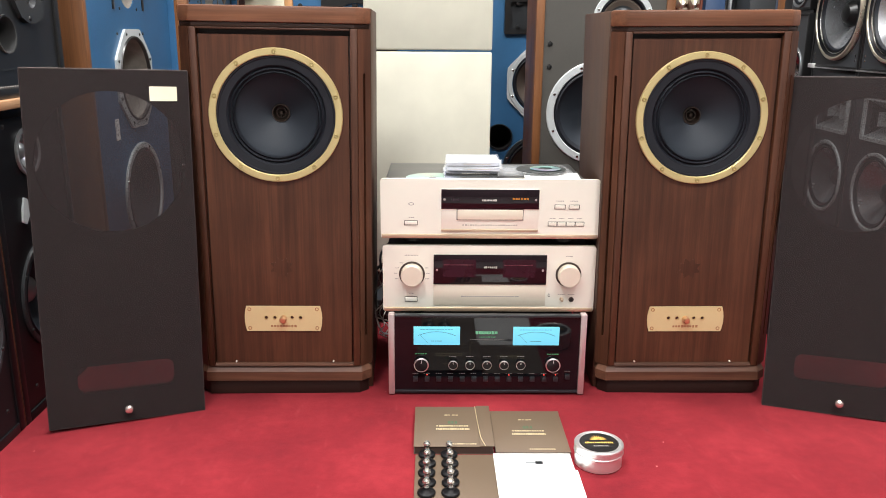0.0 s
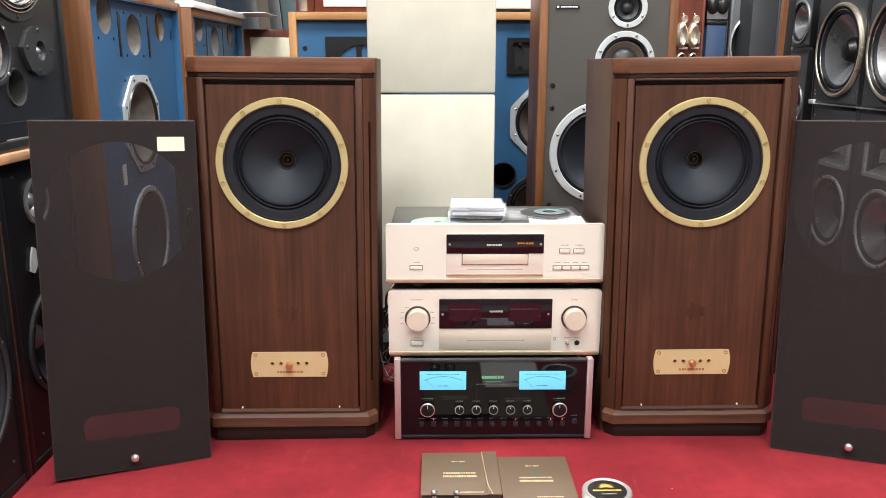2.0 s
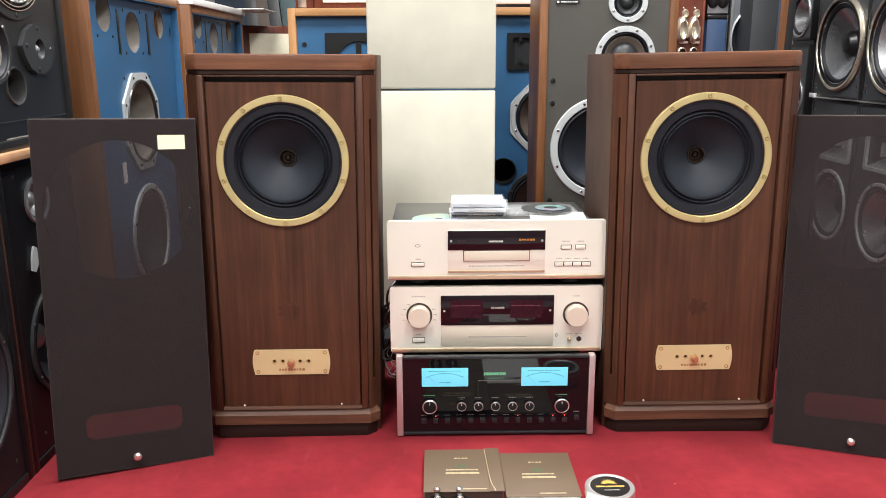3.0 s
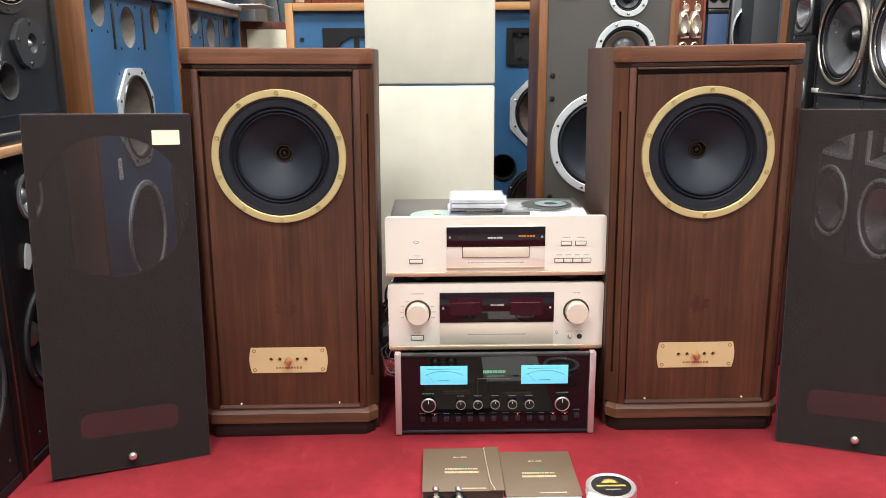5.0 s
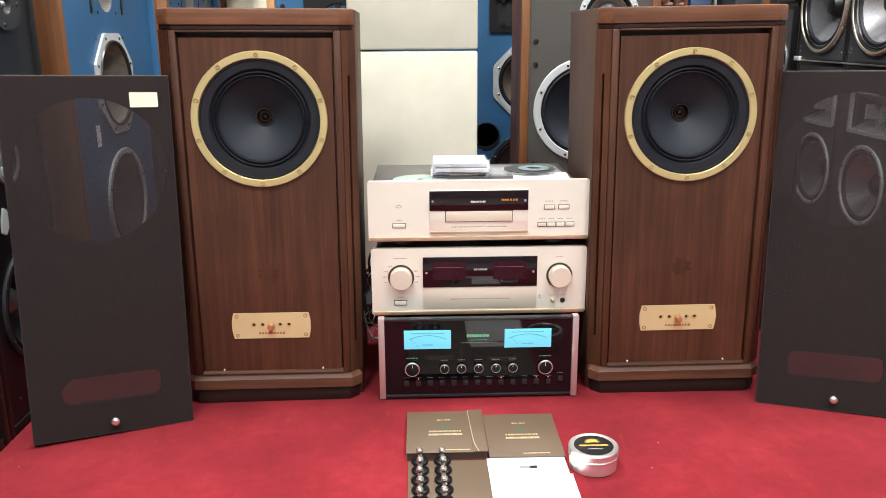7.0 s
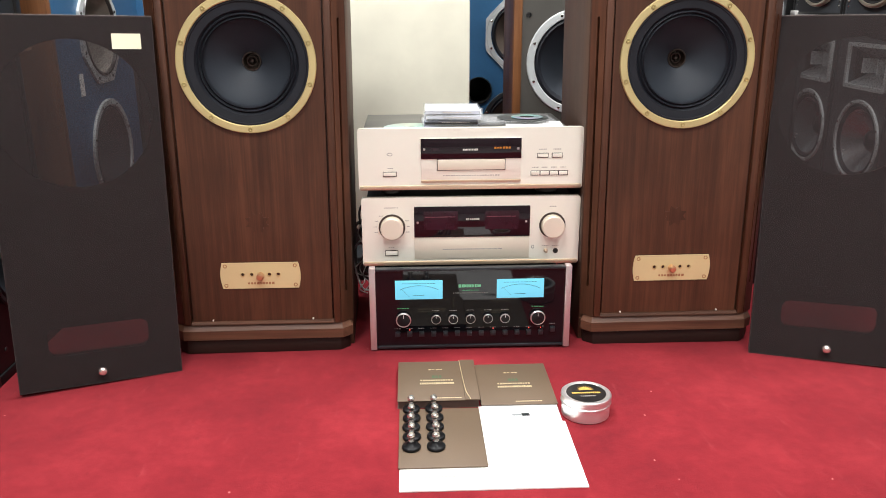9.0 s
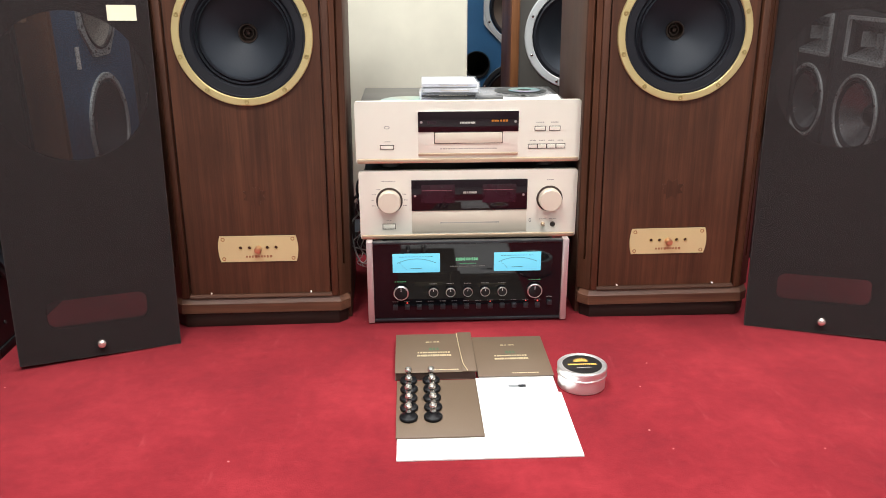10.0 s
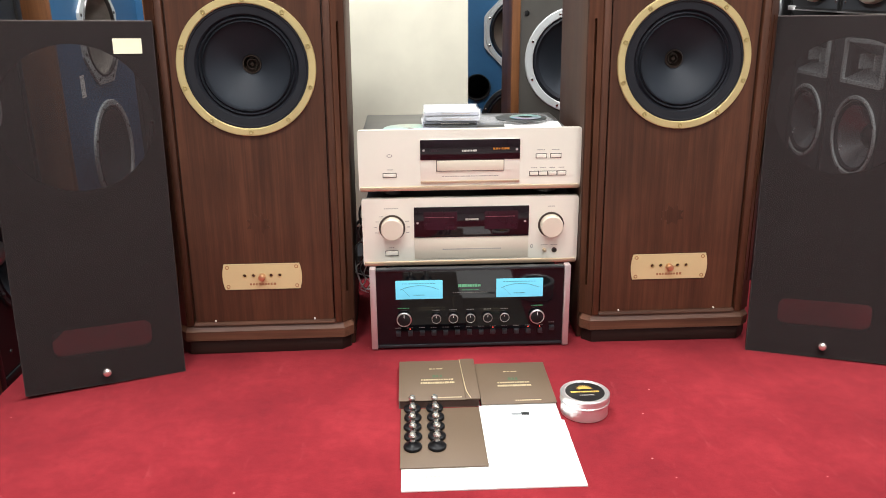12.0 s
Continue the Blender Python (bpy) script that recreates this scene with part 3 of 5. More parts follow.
    part("phase_plug", lathe([(0.0045, 0.104), (0.0042, 0.092), (0.003, 0.0895), (0, 0.089)], 16, (0, -0.010, 0.613)), M["plug"], d)
    for i in range(10):
        a = math.pi / 2 + 2 * math.pi * i / 10
        again("bolt", SOCKET_BOLT, d, pose(0.1275 * math.cos(a), 0.0015, 0.613 + 0.1275 * math.sin(a)))
    # control plate
    pts = []
    for sgn in (1, -1):
        for i in range(9):
            q = (i / 8 - 0.5) * 2
            pts.append((sgn * (0.0790 + 0.0045 * (1 - q * q)), 0.1765 + sgn * q * 0.0285))
    plate = part("control_plate", sheet_holes(pts, [ellipse_pts(k * 0.0185, 0.179, 0.0036, 0.0036, 12) for k in (-2, -1, 1, 2)], 0.0055, 0.008), M["brass_plate"], t, "polished brass control plate")
    for k in (-2, -1, 1, 2):
        again("hole_rim", RIM, plate, pose(k * 0.0185, 0.0055, 0.179))
    for sx in (-1, 1):
        for sz in (-1, 1):
            again("screw", SCREW, plate, pose(sx * 0.0725, 0.0055, 0.1765 + sz * 0.0215))
    part("selector_knob", lathe([(0.0078, 0.0155), (0.0074, 0.004), (0.0055, 0.0015), (0, 0.001)], 20, (0, -0.010, 0.1765)), M["copper"], plate, "small copper selector plug")
    part("engraving", bars(-0.027, 0.029, 0.1595, 0.0055, 0.0055, 9, 4, 0.0003), M["copper_print"], plate)
    return t


RIM = mesh_from(lathe([(0.0052, 0.0002), (0.0048, -0.0009), (0.0038, -0.0011), (0.0034, 0.0), (0.0034, 0.002)], 16), "hole_rim", M["brass"])
# white pins: their glint is put into the colour
PIN = mesh_from(lathe([(0, -0.0022), (0.0018, -0.0016), (0.0020, 0.006)], 12), "grille_pin", M["white"])
SCREW = mesh_from(lathe([(0, 0.0016), (0.0022, 0.0014), (0.0026, -0.0006), (0.0040, -0.0010), (0.0044, 0.001)], 14), "screw", M["copper_print"])
spk = walnut_speaker()
spk.matrix_world = pose(-0.3500, 1.837, 0, 0, 0.53, 1.8)
copy_thing(spk, pose(0.5325, 1.844, 0, 0, -0.66, -0.8))


# ---- the two removed grilles ----
def grille(m, sticker):
    t = thing("speaker_grille", m, "dark brown cloth speaker grille leaning beside a loudspeaker" + (", pale price sticker" if sticker else ""), "speaker grille", "removed speaker grilles")
    w, h = 0.1487, 0.704
    part("frame_board", sheet_holes([(-w, 0), (w, 0), (w, h), (-w, h)], [ellipse_pts(0, 0.528, 0.137, 0.137, 48), round_rect(-0.092, 0.092, 0.066, 0.122, 0.016)], 0.004, 0.018), M["board_black"], t)
    edge = sheet_holes([(-w - 0.001, 0), (w + 0.001, 0), (w + 0.001, h + 0.001), (-w - 0.001, h + 0.001)], [[(-w + 0.001, 0.002), (w - 0.001, 0.002), (w - 0.001, h - 0.001), (-w + 0.001, h - 0.001)]], 0.0015, 0.02)
    part("cloth_edge", edge, M["cloth_solid"], t)
    part("top_hem", box(-w, w, 0.002, 0.0195, h + 0.0012, h + 0.0026, 0.0005), M["hem"], t, "lighter folded top hem")
    front = bmesh.new()
    vs = [front.verts.new(p) for p in ((-w, 0.001, 0.0015), (w, 0.001, 0.0015), (w, 0.001, h), (-w, 0.001, h))]
    front.faces.new(vs)
    part("cloth", front, M["cloth"], t, "open-weave dark brown cloth")
    part("lock_knob", lathe([(0.0035, 0.001), (0.0035, -0.004), (0.007, -0.006), (0.0085, -0.010), (0.0075, -0.014), (0.004, -0.0165), (0, -0.017)], 20, (0, 0, 0.028)), M["copper_bright"], t, "round polished copper lock knob")
    if sticker:
        part("price_sticker", box(0.076, 0.127, -0.0006, 0.0004, 0.646, 0.674), M["sticker"], t, "pale yellow price sticker")
    return t


grille(pose(-0.5075, 1.758, 0, 0, 0, 21.5) @ pose(0, 0, 0, -5.0, 1.6) @ pose(-0.1487, 0, 0), True)
grille(pose(0.6955, 1.788, 0, 0, 0, -20.0) @ pose(0, 0, 0, -8.7, -0.8) @ pose(0.1487, 0, 0), False)


# ---- the stack of amplifiers ----
def push_button(t, x0, x1, z0, z1, y, mat):
    fr = part("button_frame", sheet_holes([(x0 - 0.0012, z0 - 0.0012), (x1 + 0.0012, z0 - 0.0012), (x1 + 0.0012, z1 + 0.0012), (x0 - 0.0012, z1 + 0.0012)], [[(x0, z0), (x1, z0), (x1, z1), (x0, z1)]], y - 0.0008, y + 0.001), M["kraft_dark"], t)
    part("button", box(x0 + 0.0003, x1 - 0.0003, y - 0.003, y + 0.002, z0 + 0.0003, z1 - 0.0003, 0.0007), mat, fr)


def cd_player():
    t = thing("cd_player", pose(0.0995, 1.900, 0.327), "champagne disc player with black display and closed tray", "cd player")
    hw, z0, z1 = 0.2385, 0.017, 0.148
    pl = round_rect(-hw, hw, z0, z1, 0.006)
    body = sheet_holes(pl, [], 0.0, 0.014)
    part("front_panel", body, M["champagne"], t, "brushed champagne aluminium front")
    part("bottom_trim", box(-hw + 0.002, hw - 0.002, -0.0035, 0.006, z0, z0 + 0.0095, 0.0025), M["champagne_trim"], t)
    part("body", box(-0.230, 0.215, 0.014, 0.275, z0 + 0.002, z1 - 0.009, 0.003), M["lid_grey"], t, "grey metal cover")
    for x in (-0.17, 0.17):
        for y in (0.05, 0.23):
            part("foot", lathe([(0.022, 0.0), (0.024, 0.003), (0.024, 0.016), (0.018, 0.02)], 20, (x, y, 0), "z"), M["chassis"], t)
    part("inner_panel", box(-0.1065, 0.1055, -0.0018, 0.004, 0.034, 0.127, 0.0008), M["champagne"], t)
    part("inner_lip", box(-0.1065, 0.1055, -0.0042, -0.0005, 0.033, 0.038, 0.001), M["champagne_trim"], t)
    win = part("display_window", box(-0.1065, 0.1055, -0.004, 0.001, 0.0835, 0.1265, 0.0006), M["smoke"], t, "smoked black display window")
    for x in (-0.0995, 0.0985):
        part("screw", lathe([(0, -0.0065), (0.0024, -0.006), (0.0028, -0.003)], 12, (x, 0, 0.1045)), M["silver"], win)
    part("lit_sign", bars(-0.018, 0.014, 0.1030, 0.0042, -0.0042, 10, 11, 0.0002), M["pale_glow"], win)
    part("readout", bars(0.048, 0.084, 0.1065, 0.0045, -0.0042, 6, 12, 0.0002), M["amber_dim"], win)
    part("readout_dots", bars(-0.086, -0.066, 0.104, 0.006, -0.0042, 4, 13, 0.0002), M["plum"], win)
    part("tray_gap", box(-0.073, 0.0725, -0.0022, -0.0005, 0.0585, 0.0835), M["kraft_dark"], t)
    part("disc_tray", box(-0.0715, 0.071, -0.006, 0.002, 0.060, 0.082, 0.0015), M["champagne_tray"], t, "closed disc tray")
    part("printed_mark", bars(-0.060, 0.062, 0.0475, 0.0026, -0.0018, 22, 14, 0.0002), M["grey_ink"], t)
    push_button(t, -0.186, -0.159, 0.0475, 0.0555, 0.0, M["champagne"])
    for x in (0.141, 0.172):
        push_button(t, x, x + 0.0215, 0.0845, 0.0925, 0.0, M["champagne"])
        part("printed_mark", bars(x + 0.002, x + 0.019, 0.1015, 0.0022, 0.0, 5, int(x * 1000), 0.0002), M["grey_ink"], t)
    for k in range(4):
        push_button(t, 0.128 + k * 0.0198, 0.146 + k * 0.0198, 0.0465, 0.0545, 0.0, M["champagne"])
        part("printed_mark", bars(0.1305 + k * 0.0198, 0.1435 + k * 0.0198, 0.0628, 0.0022, 0.0, 4, 60 + k, 0.0002), M["grey_ink"], t)
    part("printed_mark", bars(-0.177, -0.165, 0.0635, 0.002, 0.0, 3, 15, 0.0002), M["grey_ink"], t)
    part("disc_mark", sheet_holes(ellipse_pts(-0.172, 0.0935, 0.006, 0.0035, 20), [ellipse_pts(-0.172, 0.0935, 0.0045, 0.0022, 20)], -0.0003, 0.0), M["grey_ink"], t)
    return t


def ring_knob(t, x, z, r, y, mat, depth=0.02):
    base = part("knob", lathe([(r * 1.1, y), (r * 1.1, y - 0.001), (r * 1.0, y - 0.0012), (r, y - depth * 0.85), (r * 0.97, y - depth * 0.96), (r * 0.9, y - depth), (0, y - depth)], 48, (x, 0, z)), mat, t)
    return base


def integrated_amp():
    t = thing("integrated_amplifier", pose(0.101, 1.905, 0.1545), "champagne integrated amplifier with two large knobs", "amplifier")
    hw, z0, z1 = 0.237, 0.0185, 0.171
    part("front_panel", sheet_holes(round_rect(-hw, hw, z0, z1, 0.006), [], 0.0, 0.014), M["champagne"], t, "brushed champagne aluminium front")
    part("bottom_trim", box(-hw + 0.002, hw - 0.002, -0.0035, 0.006, z0, z0 + 0.0095, 0.0025), M["champagne_trim"], t)
    part("body", box(-0.228, 0.228, 0.014, 0.37, z0 + 0.002, z1 - 0.009, 0.003), M["chassis"], t, "black metal cover")
    for x in (-0.17, 0.17):
        for y in (0.05, 0.33):
            part("foot", lathe([(0.022, 0.0), (0.024, 0.003), (0.024, 0.018), (0.018, 0.022)], 20, (x, y, 0), "z"), M["chassis"], t)
    win = part("meter_window", box(-0.124, 0.1275, -0.004, 0.001, 0.083, 0.151, 0.0006), M["smoke"], t, "smoked black power meter window")
    for x in (-0.1165, 0.119):
        part("screw", lathe([(0, -0.0065), (0.0024, -0.006), (0.0028, -0.003)], 12, (x, 0, 0.1165)), M["silver"], win)
    for x0, x1 in ((-0.103, -0.030), (0.030, 0.103)):
        part("meter_screen", box(x0, x1, -0.0044, -0.003, 0.100, 0.141), M["plum"], win)
        part("meter_scale", bars(x0 + 0.003, x1 - 0.006, 0.1285, 0.0012, -0.0045, 14, 21, 0.0001), M["pale_rose"], win)
    part("maker_sign", bars(-0.012, 0.018, 0.123, 0.005, -0.0042, 7, 22, 0.0002), M["grey_ink"], win)
    part("inner_panel", box(-0.124, 0.1275, -0.0018, 0.004, 0.033, 0.0825, 0.0008), M["champagne_tray"], t)
    part("printed_mark", bars(-0.062, 0.068, 0.0545, 0.003, -0.0018, 30, 23, 0.0002), M["grey_ink"], t)
    for x in (-0.172, 0.177):
        k = ring_knob(t, x, 0.106, 0.0245, 0.0, M["champagne_tray"], 0.022)
        part("knob_gap", lathe([(0.0288, -0.0004), (0.0288, -0.0016), (0.0245, -0.0018)], 40, (x, 0, 0.106)), M["kraft_dark"], k)
    for i, a in enumerate((200, 178, 155, 130, 25, 2, -20)):
        ca, sa = math.cos(radians(a)), math.sin(radians(a))
        cx, cz = -0.172 + 0.036 * ca, 0.106 + 0.033 * sa
        part("printed_mark", bars(cx - 0.004, cx + 0.004, cz, 0.002, 0.0, 3, 30 + i, 0.0002), M["grey_ink"], t)
    part("printed_mark", bars(-0.188, -0.158, 0.149, 0.0022, 0.0, 9, 41, 0.0002), M["grey_ink"], t)
    part("printed_mark", bars(0.170, 0.185, 0.148, 0.0022, 0.0, 4, 42, 0.0002), M["grey_ink"], t)
    push_button(t, -0.187, -0.161, 0.0425, 0.0525, 0.0, M["champagne"])
    part("printed_mark", bars(-0.179, -0.168, 0.0605, 0.002, 0.0, 3, 43, 0.0002), M["grey_ink"], t)
    part("release_mark", sheet_holes(round_rect(0.133, 0.138, 0.053, 0.061, 0.0024), [round_rect(0.1342, 0.1390 - 0.0015, 0.0542, 0.0598, 0.0014)], -0.0003, 0), M["ink"], t)
    part("toggle", lathe([(0.0045, 0), (0.0045, -0.003), (0.0022, -0.004), (0.003, -0.012), (0, -0.013)], 14, (0.164, 0, 0.0485)), M["champagne_trim"], t)
    part("phones_jack", lathe([(0.0058, 0), (0.0058, -0.0015), (0.0040, -0.002), (0.0034, -0.0008)], 20, (0.186, 0, 0.0475)), M["kraft_dark"], t)
    part("jack_hole", lathe([(0.0040, -0.0012), (0, -0.0012)], 16, (0.186, 0, 0.0475)), M["label_black"], t)
    for x in (0.164, 0.186):
        part("printed_mark", bars(x - 0.008, x + 0.008, 0.0595, 0.0018, 0.0, 4, int(x * 999), 0.0002), M["grey_ink"], t)
    return t


def glass_amp():
    t = thing("preamplifier", pose(0.0955, 1.838, 0.0), "black glass amplifier with two lit blue meters", "amplifier")
    hw = 0.2165
    for s in (-1, 1):
        x0, x1 = sorted((s * hw, s * (hw - 0.0135)))
        part("end_rail", box(x0, x1, -0.005, 0.016, 0.003, 0.190, 0.0018), M["rail"], t, "pink-tinged brushed aluminium end rail")
    glass = box(-hw + 0.0138, hw - 0.0138, 0.0, 0.012, 0.012, 0.182)
    bmesh.ops.transform(glass, matrix=pose(0, 0.0005, 0.012, 0.3) @ pose(0, 0, -0.012), verts=glass.verts)
    part("glass_front", glass, M["glass_black"], t, "glossy black glass front")
    part("top_trim", box(-hw + 0.0138, hw - 0.0138, -0.003, 0.013, 0.1825, 0.188, 0.0015), M["gunmetal"], t)
    part("bottom_trim", box(-hw + 0.0138, hw - 0.0138, -0.003, 0.013, 0.005, 0.0115, 0.0015), M["gunmetal"], t)
    part("chassis", box(-0.205, 0.205, 0.0165, 0.40, 0.012, 0.1535, 0.003), M["chassis"], t)
    for x in (-0.17, 0.17):
        for y in (0.06, 0.35):
            part("foot", lathe([(0.018, 0.0), (0.018, 0.013)], 16, (x, y, 0), "z"), M["chassis"], t)
    for i, x0 in enumerate((-0.1615, 0.0560)):
        x1 = x0 + 0.1015
        met = part("meter", box(x0, x1, -0.0012, 0.002, 0.1185, 0.1615, 0.0004), M["cyan_glow"], t, "lit sky-blue power meter")
        arc = bmesh.new()
        cx, cz, R = (x0 + x1) / 2, 0.055, 0.094
        for k in range(16):
            a0, a1 = radians(64 + k * 3.25), radians(64 + (k + 0.8) * 3.25)
            q = [(cx + rr * math.cos(a), cz + rr * math.sin(a)) for rr, a in ((R, a0), (R, a1), (R + 0.0013, a1), (R + 0.0013, a0))]
            arc.faces.new([arc.verts.new((x, -0.00145, z)) for x, z in q])
        part("meter_scale", arc, M["deep_blue"], met)
        nd = bmesh.new()
        nd.faces.new([nd.verts.new(p) for p in ((cx - 0.0205, -0.0016, 0.1245), (cx - 0.0198, -0.0016, 0.1245), (cx - 0.037, -0.0016, 0.143), (cx - 0.0378, -0.0016, 0.143))])
        part("needle", nd, M["deep_blue"], met)
        part("meter_mark", bars(cx - 0.012, cx + 0.012, 0.128, 0.0018, -0.0013, 6, 51, 0.0002), M["deep_blue"], met)
        part("meter_mark", bars(cx - 0.036, cx + 0.036, 0.1545, 0.0013, -0.0013, 12, 52 + i, 0.0002), M["deep_blue"], met)
    part("lit_sign", bars(-0.026, 0.023, 0.1475, 0.0075, -0.0008, 14, 53, 0.0002), M["green_glow"], t, "green lit sign")
    part("lit_line", bars(-0.018, 0.018, 0.1375, 0.002, -0.0008, 10, 54, 0.0002), M["green_dim"], t)
    part("printed_mark", bars(-0.038, 0.038, 0.1315, 0.002, -0.0008, 16, 55, 0.0002), M["dim_ink"], t)
    for x, r in ((-0.1445, 0.0165), (0.1455, 0.0165), (-0.0745, 0.0105), (-0.0375, 0.0105), (0.0, 0.0105), (0.0375, 0.0105), (0.0745, 0.0105)):
        z = 0.0735
        k = ring_knob(t, x, z, r * 0.88, 0.0, M["glass_knob"], 0.009)
        part("knob_ring", lathe([(r * 0.87, -0.0055), (r * 0.99, -0.0058), (r * 1.0, -0.0085), (r * 0.92, -0.0096), (r * 0.84, -0.0094)], 32, (x, 0, z)), M["silver"], k, "polished metal ring")
        part("knob_pointer", box(x - 0.0005, x + 0.0005, -0.0097, -0.0089, z + r * 0.25, z + r * 0.75), M["white"], k)
        part("printed_mark", bars(x - r * 0.8, x + r * 0.8, z + r + 0.0075, 0.002, -0.0002, 5, int(500 + x * 1000), 0.0002), M["green_dim"] if r > 0.012 else M["dim_ink"], t)
    for i in range(14):
        x = -0.1575 + i * 0.0259
        z = 0.0385 if i < 13 else 0.0445
        b = part("push_button", box(x - 0.0052, x + 0.0052, -0.006, 0.001, z - 0.0055, z + 0.0055, 0.0008), M["gunmetal"], t)
        part("printed_mark", bars(x - 0.007, x + 0.007, z + 0.0125, 0.0016, -0.0002, 3, 600 + i, 0.0002), M["dim_ink"], t)
        if i in (1, 8, 11, 12):
            part("indicator", lathe([(0, -0.0016), (0.0013, -0.001), (0.0014, 0.0)], 10, (x, 0, z + 0.0095)), M["red_glow"], b, "small red lit indicator")
    return t


glass_amp()
integrated_amp()
cd_player()

# things lying on the disc player
ZT = 0.327 + 0.139
disc = thing("compact_disc", pose(-0.026, 1.968, ZT), "shiny compact disc lying on the disc player", "compact disc")
part("foil", lathe([(0.0085, 0.0), (0.060, 0.0), (0.060, 0.0012), (0.0085, 0.0012), (0.0085, 0.0)], 56, (0, 0, 0), "z"), M["disc"], disc)
part("hub", lathe([(0.0075, 0.0), (0.018, 0.0), (0.018, 0.0015), (0.0075, 0.0015), (0.0075, 0.0)], 32, (0, 0, 0), "z"), M["clear"], disc)
zz = ZT
for i, (dx, dy, rz, mat) in enumerate(((-0.002, 0.012, 1.0, "white"), (0.001, 0.005, -2.0, "ink_blue"), (0.009, -0.001, -5.0, "white"), (0.003, 0.004, -1.0, "white"))):
    c = thing("cd_case", pose(0.060 + dx, 1.992 + dy, zz, 0, 0, rz), "clear disc case with a white inlay, in a stack" if mat == "white" else "disc case with a dark spine, in a stack", "disc case", "stack of disc cases")
    part("inlay", box(-0.058, 0.058, -0.058, 0.058, 0.0012, 0.0085), M["inlay"] if mat == "white" else M[mat], c)
    part("spine_card", box(-0.056, 0.056, -0.0607, -0.0601, 0.0018, 0.0050 if i == 1 else 0.0082), M["label_black"] if i == 1 else M["inlay"], c)
    part("case_shell", box(-0.0615, 0.0615, -0.060, 0.060, 0.0, 0.0102, 0.0008), M["clear"], c)
    part("printed_mark", bars(-0.02, 0.04, 0.005, 0.0026, -0.0607, 12, 70 + i, 0.0002), M["grey_ink"], c)
    zz += 0.0104
zz = ZT
paper = thing("leaflet", pose(0.243, 1.974, ZT, 0, 0, -4), "white printed leaflet under an open disc case", "leaflet")
part("page", box(-0.062, 0.062, -0.055, 0.062, 0.0, 0.0022, 0.0004), M["white"], paper)
opened = thing("cd_case", pose(0.205, 2.042, ZT + 0.0026, 0, 0, 2), "open clear disc case with a black disc tray", "disc case")
part("case_shell", box(-0.088, 0.088, -0.058, 0.058, 0.0, 0.006, 0.0008), M["clear"], opened)
part("tray", lathe([(0.012, 0.0064), (0.056, 0.0064), (0.058, 0.0075), (0.058, 0.0062)], 40, (0.02, -0.004, 0), "z"), M["holder"], opened, "dark grey disc holder")
part("disc", lathe([(0.016, 0.0082), (0.036, 0.0082), (0.036, 0.009), (0.016, 0.009), (0.016, 0.0082)], 40, (0.03, -0.004, 0), "z"), M["disc"], opened)

# cables behind the amplifiers
for i, (pts, r, mt, lab) in enumerate((
        (((-0.13, 2.06, 0.20), (-0.165, 2.02, 0.17), (-0.145, 1.97, 0.10), (-0.115, 1.99, 0.09)), 0.0022, "wire", "loose grey cable end behind the amplifiers"),
        (((-0.12, 2.10, 0.24), (-0.155, 2.06, 0.21), (-0.135, 2.02, 0.165), (-0.165, 2.0, 0.13), (-0.13, 1.985, 0.12)), 0.0016, "silver", "thin bare silver cable behind the amplifiers"),
        (((-0.11, 2.25, 0.20), (-0.17, 2.22, 0.18), (-0.20, 2.25, 0.10), (-0.16, 2.30, 0.006), (-0.05, 2.33, 0.006)), 0.004, "black_matt", "black mains cable behind the amplifiers"),
        (((-0.12, 2.24, 0.26), (-0.16, 2.2, 0.22), (-0.15, 2.18, 0.12), (-0.19, 2.25, 0.006), (-0.1, 2.36, 0.006)), 0.003, "black_matt", "black signal cable behind the amplifiers"))):
    ob = new("cable", mesh_from(tube(pts, r), "cable", M[mt]))
    tagged(ob, lab, "cable")


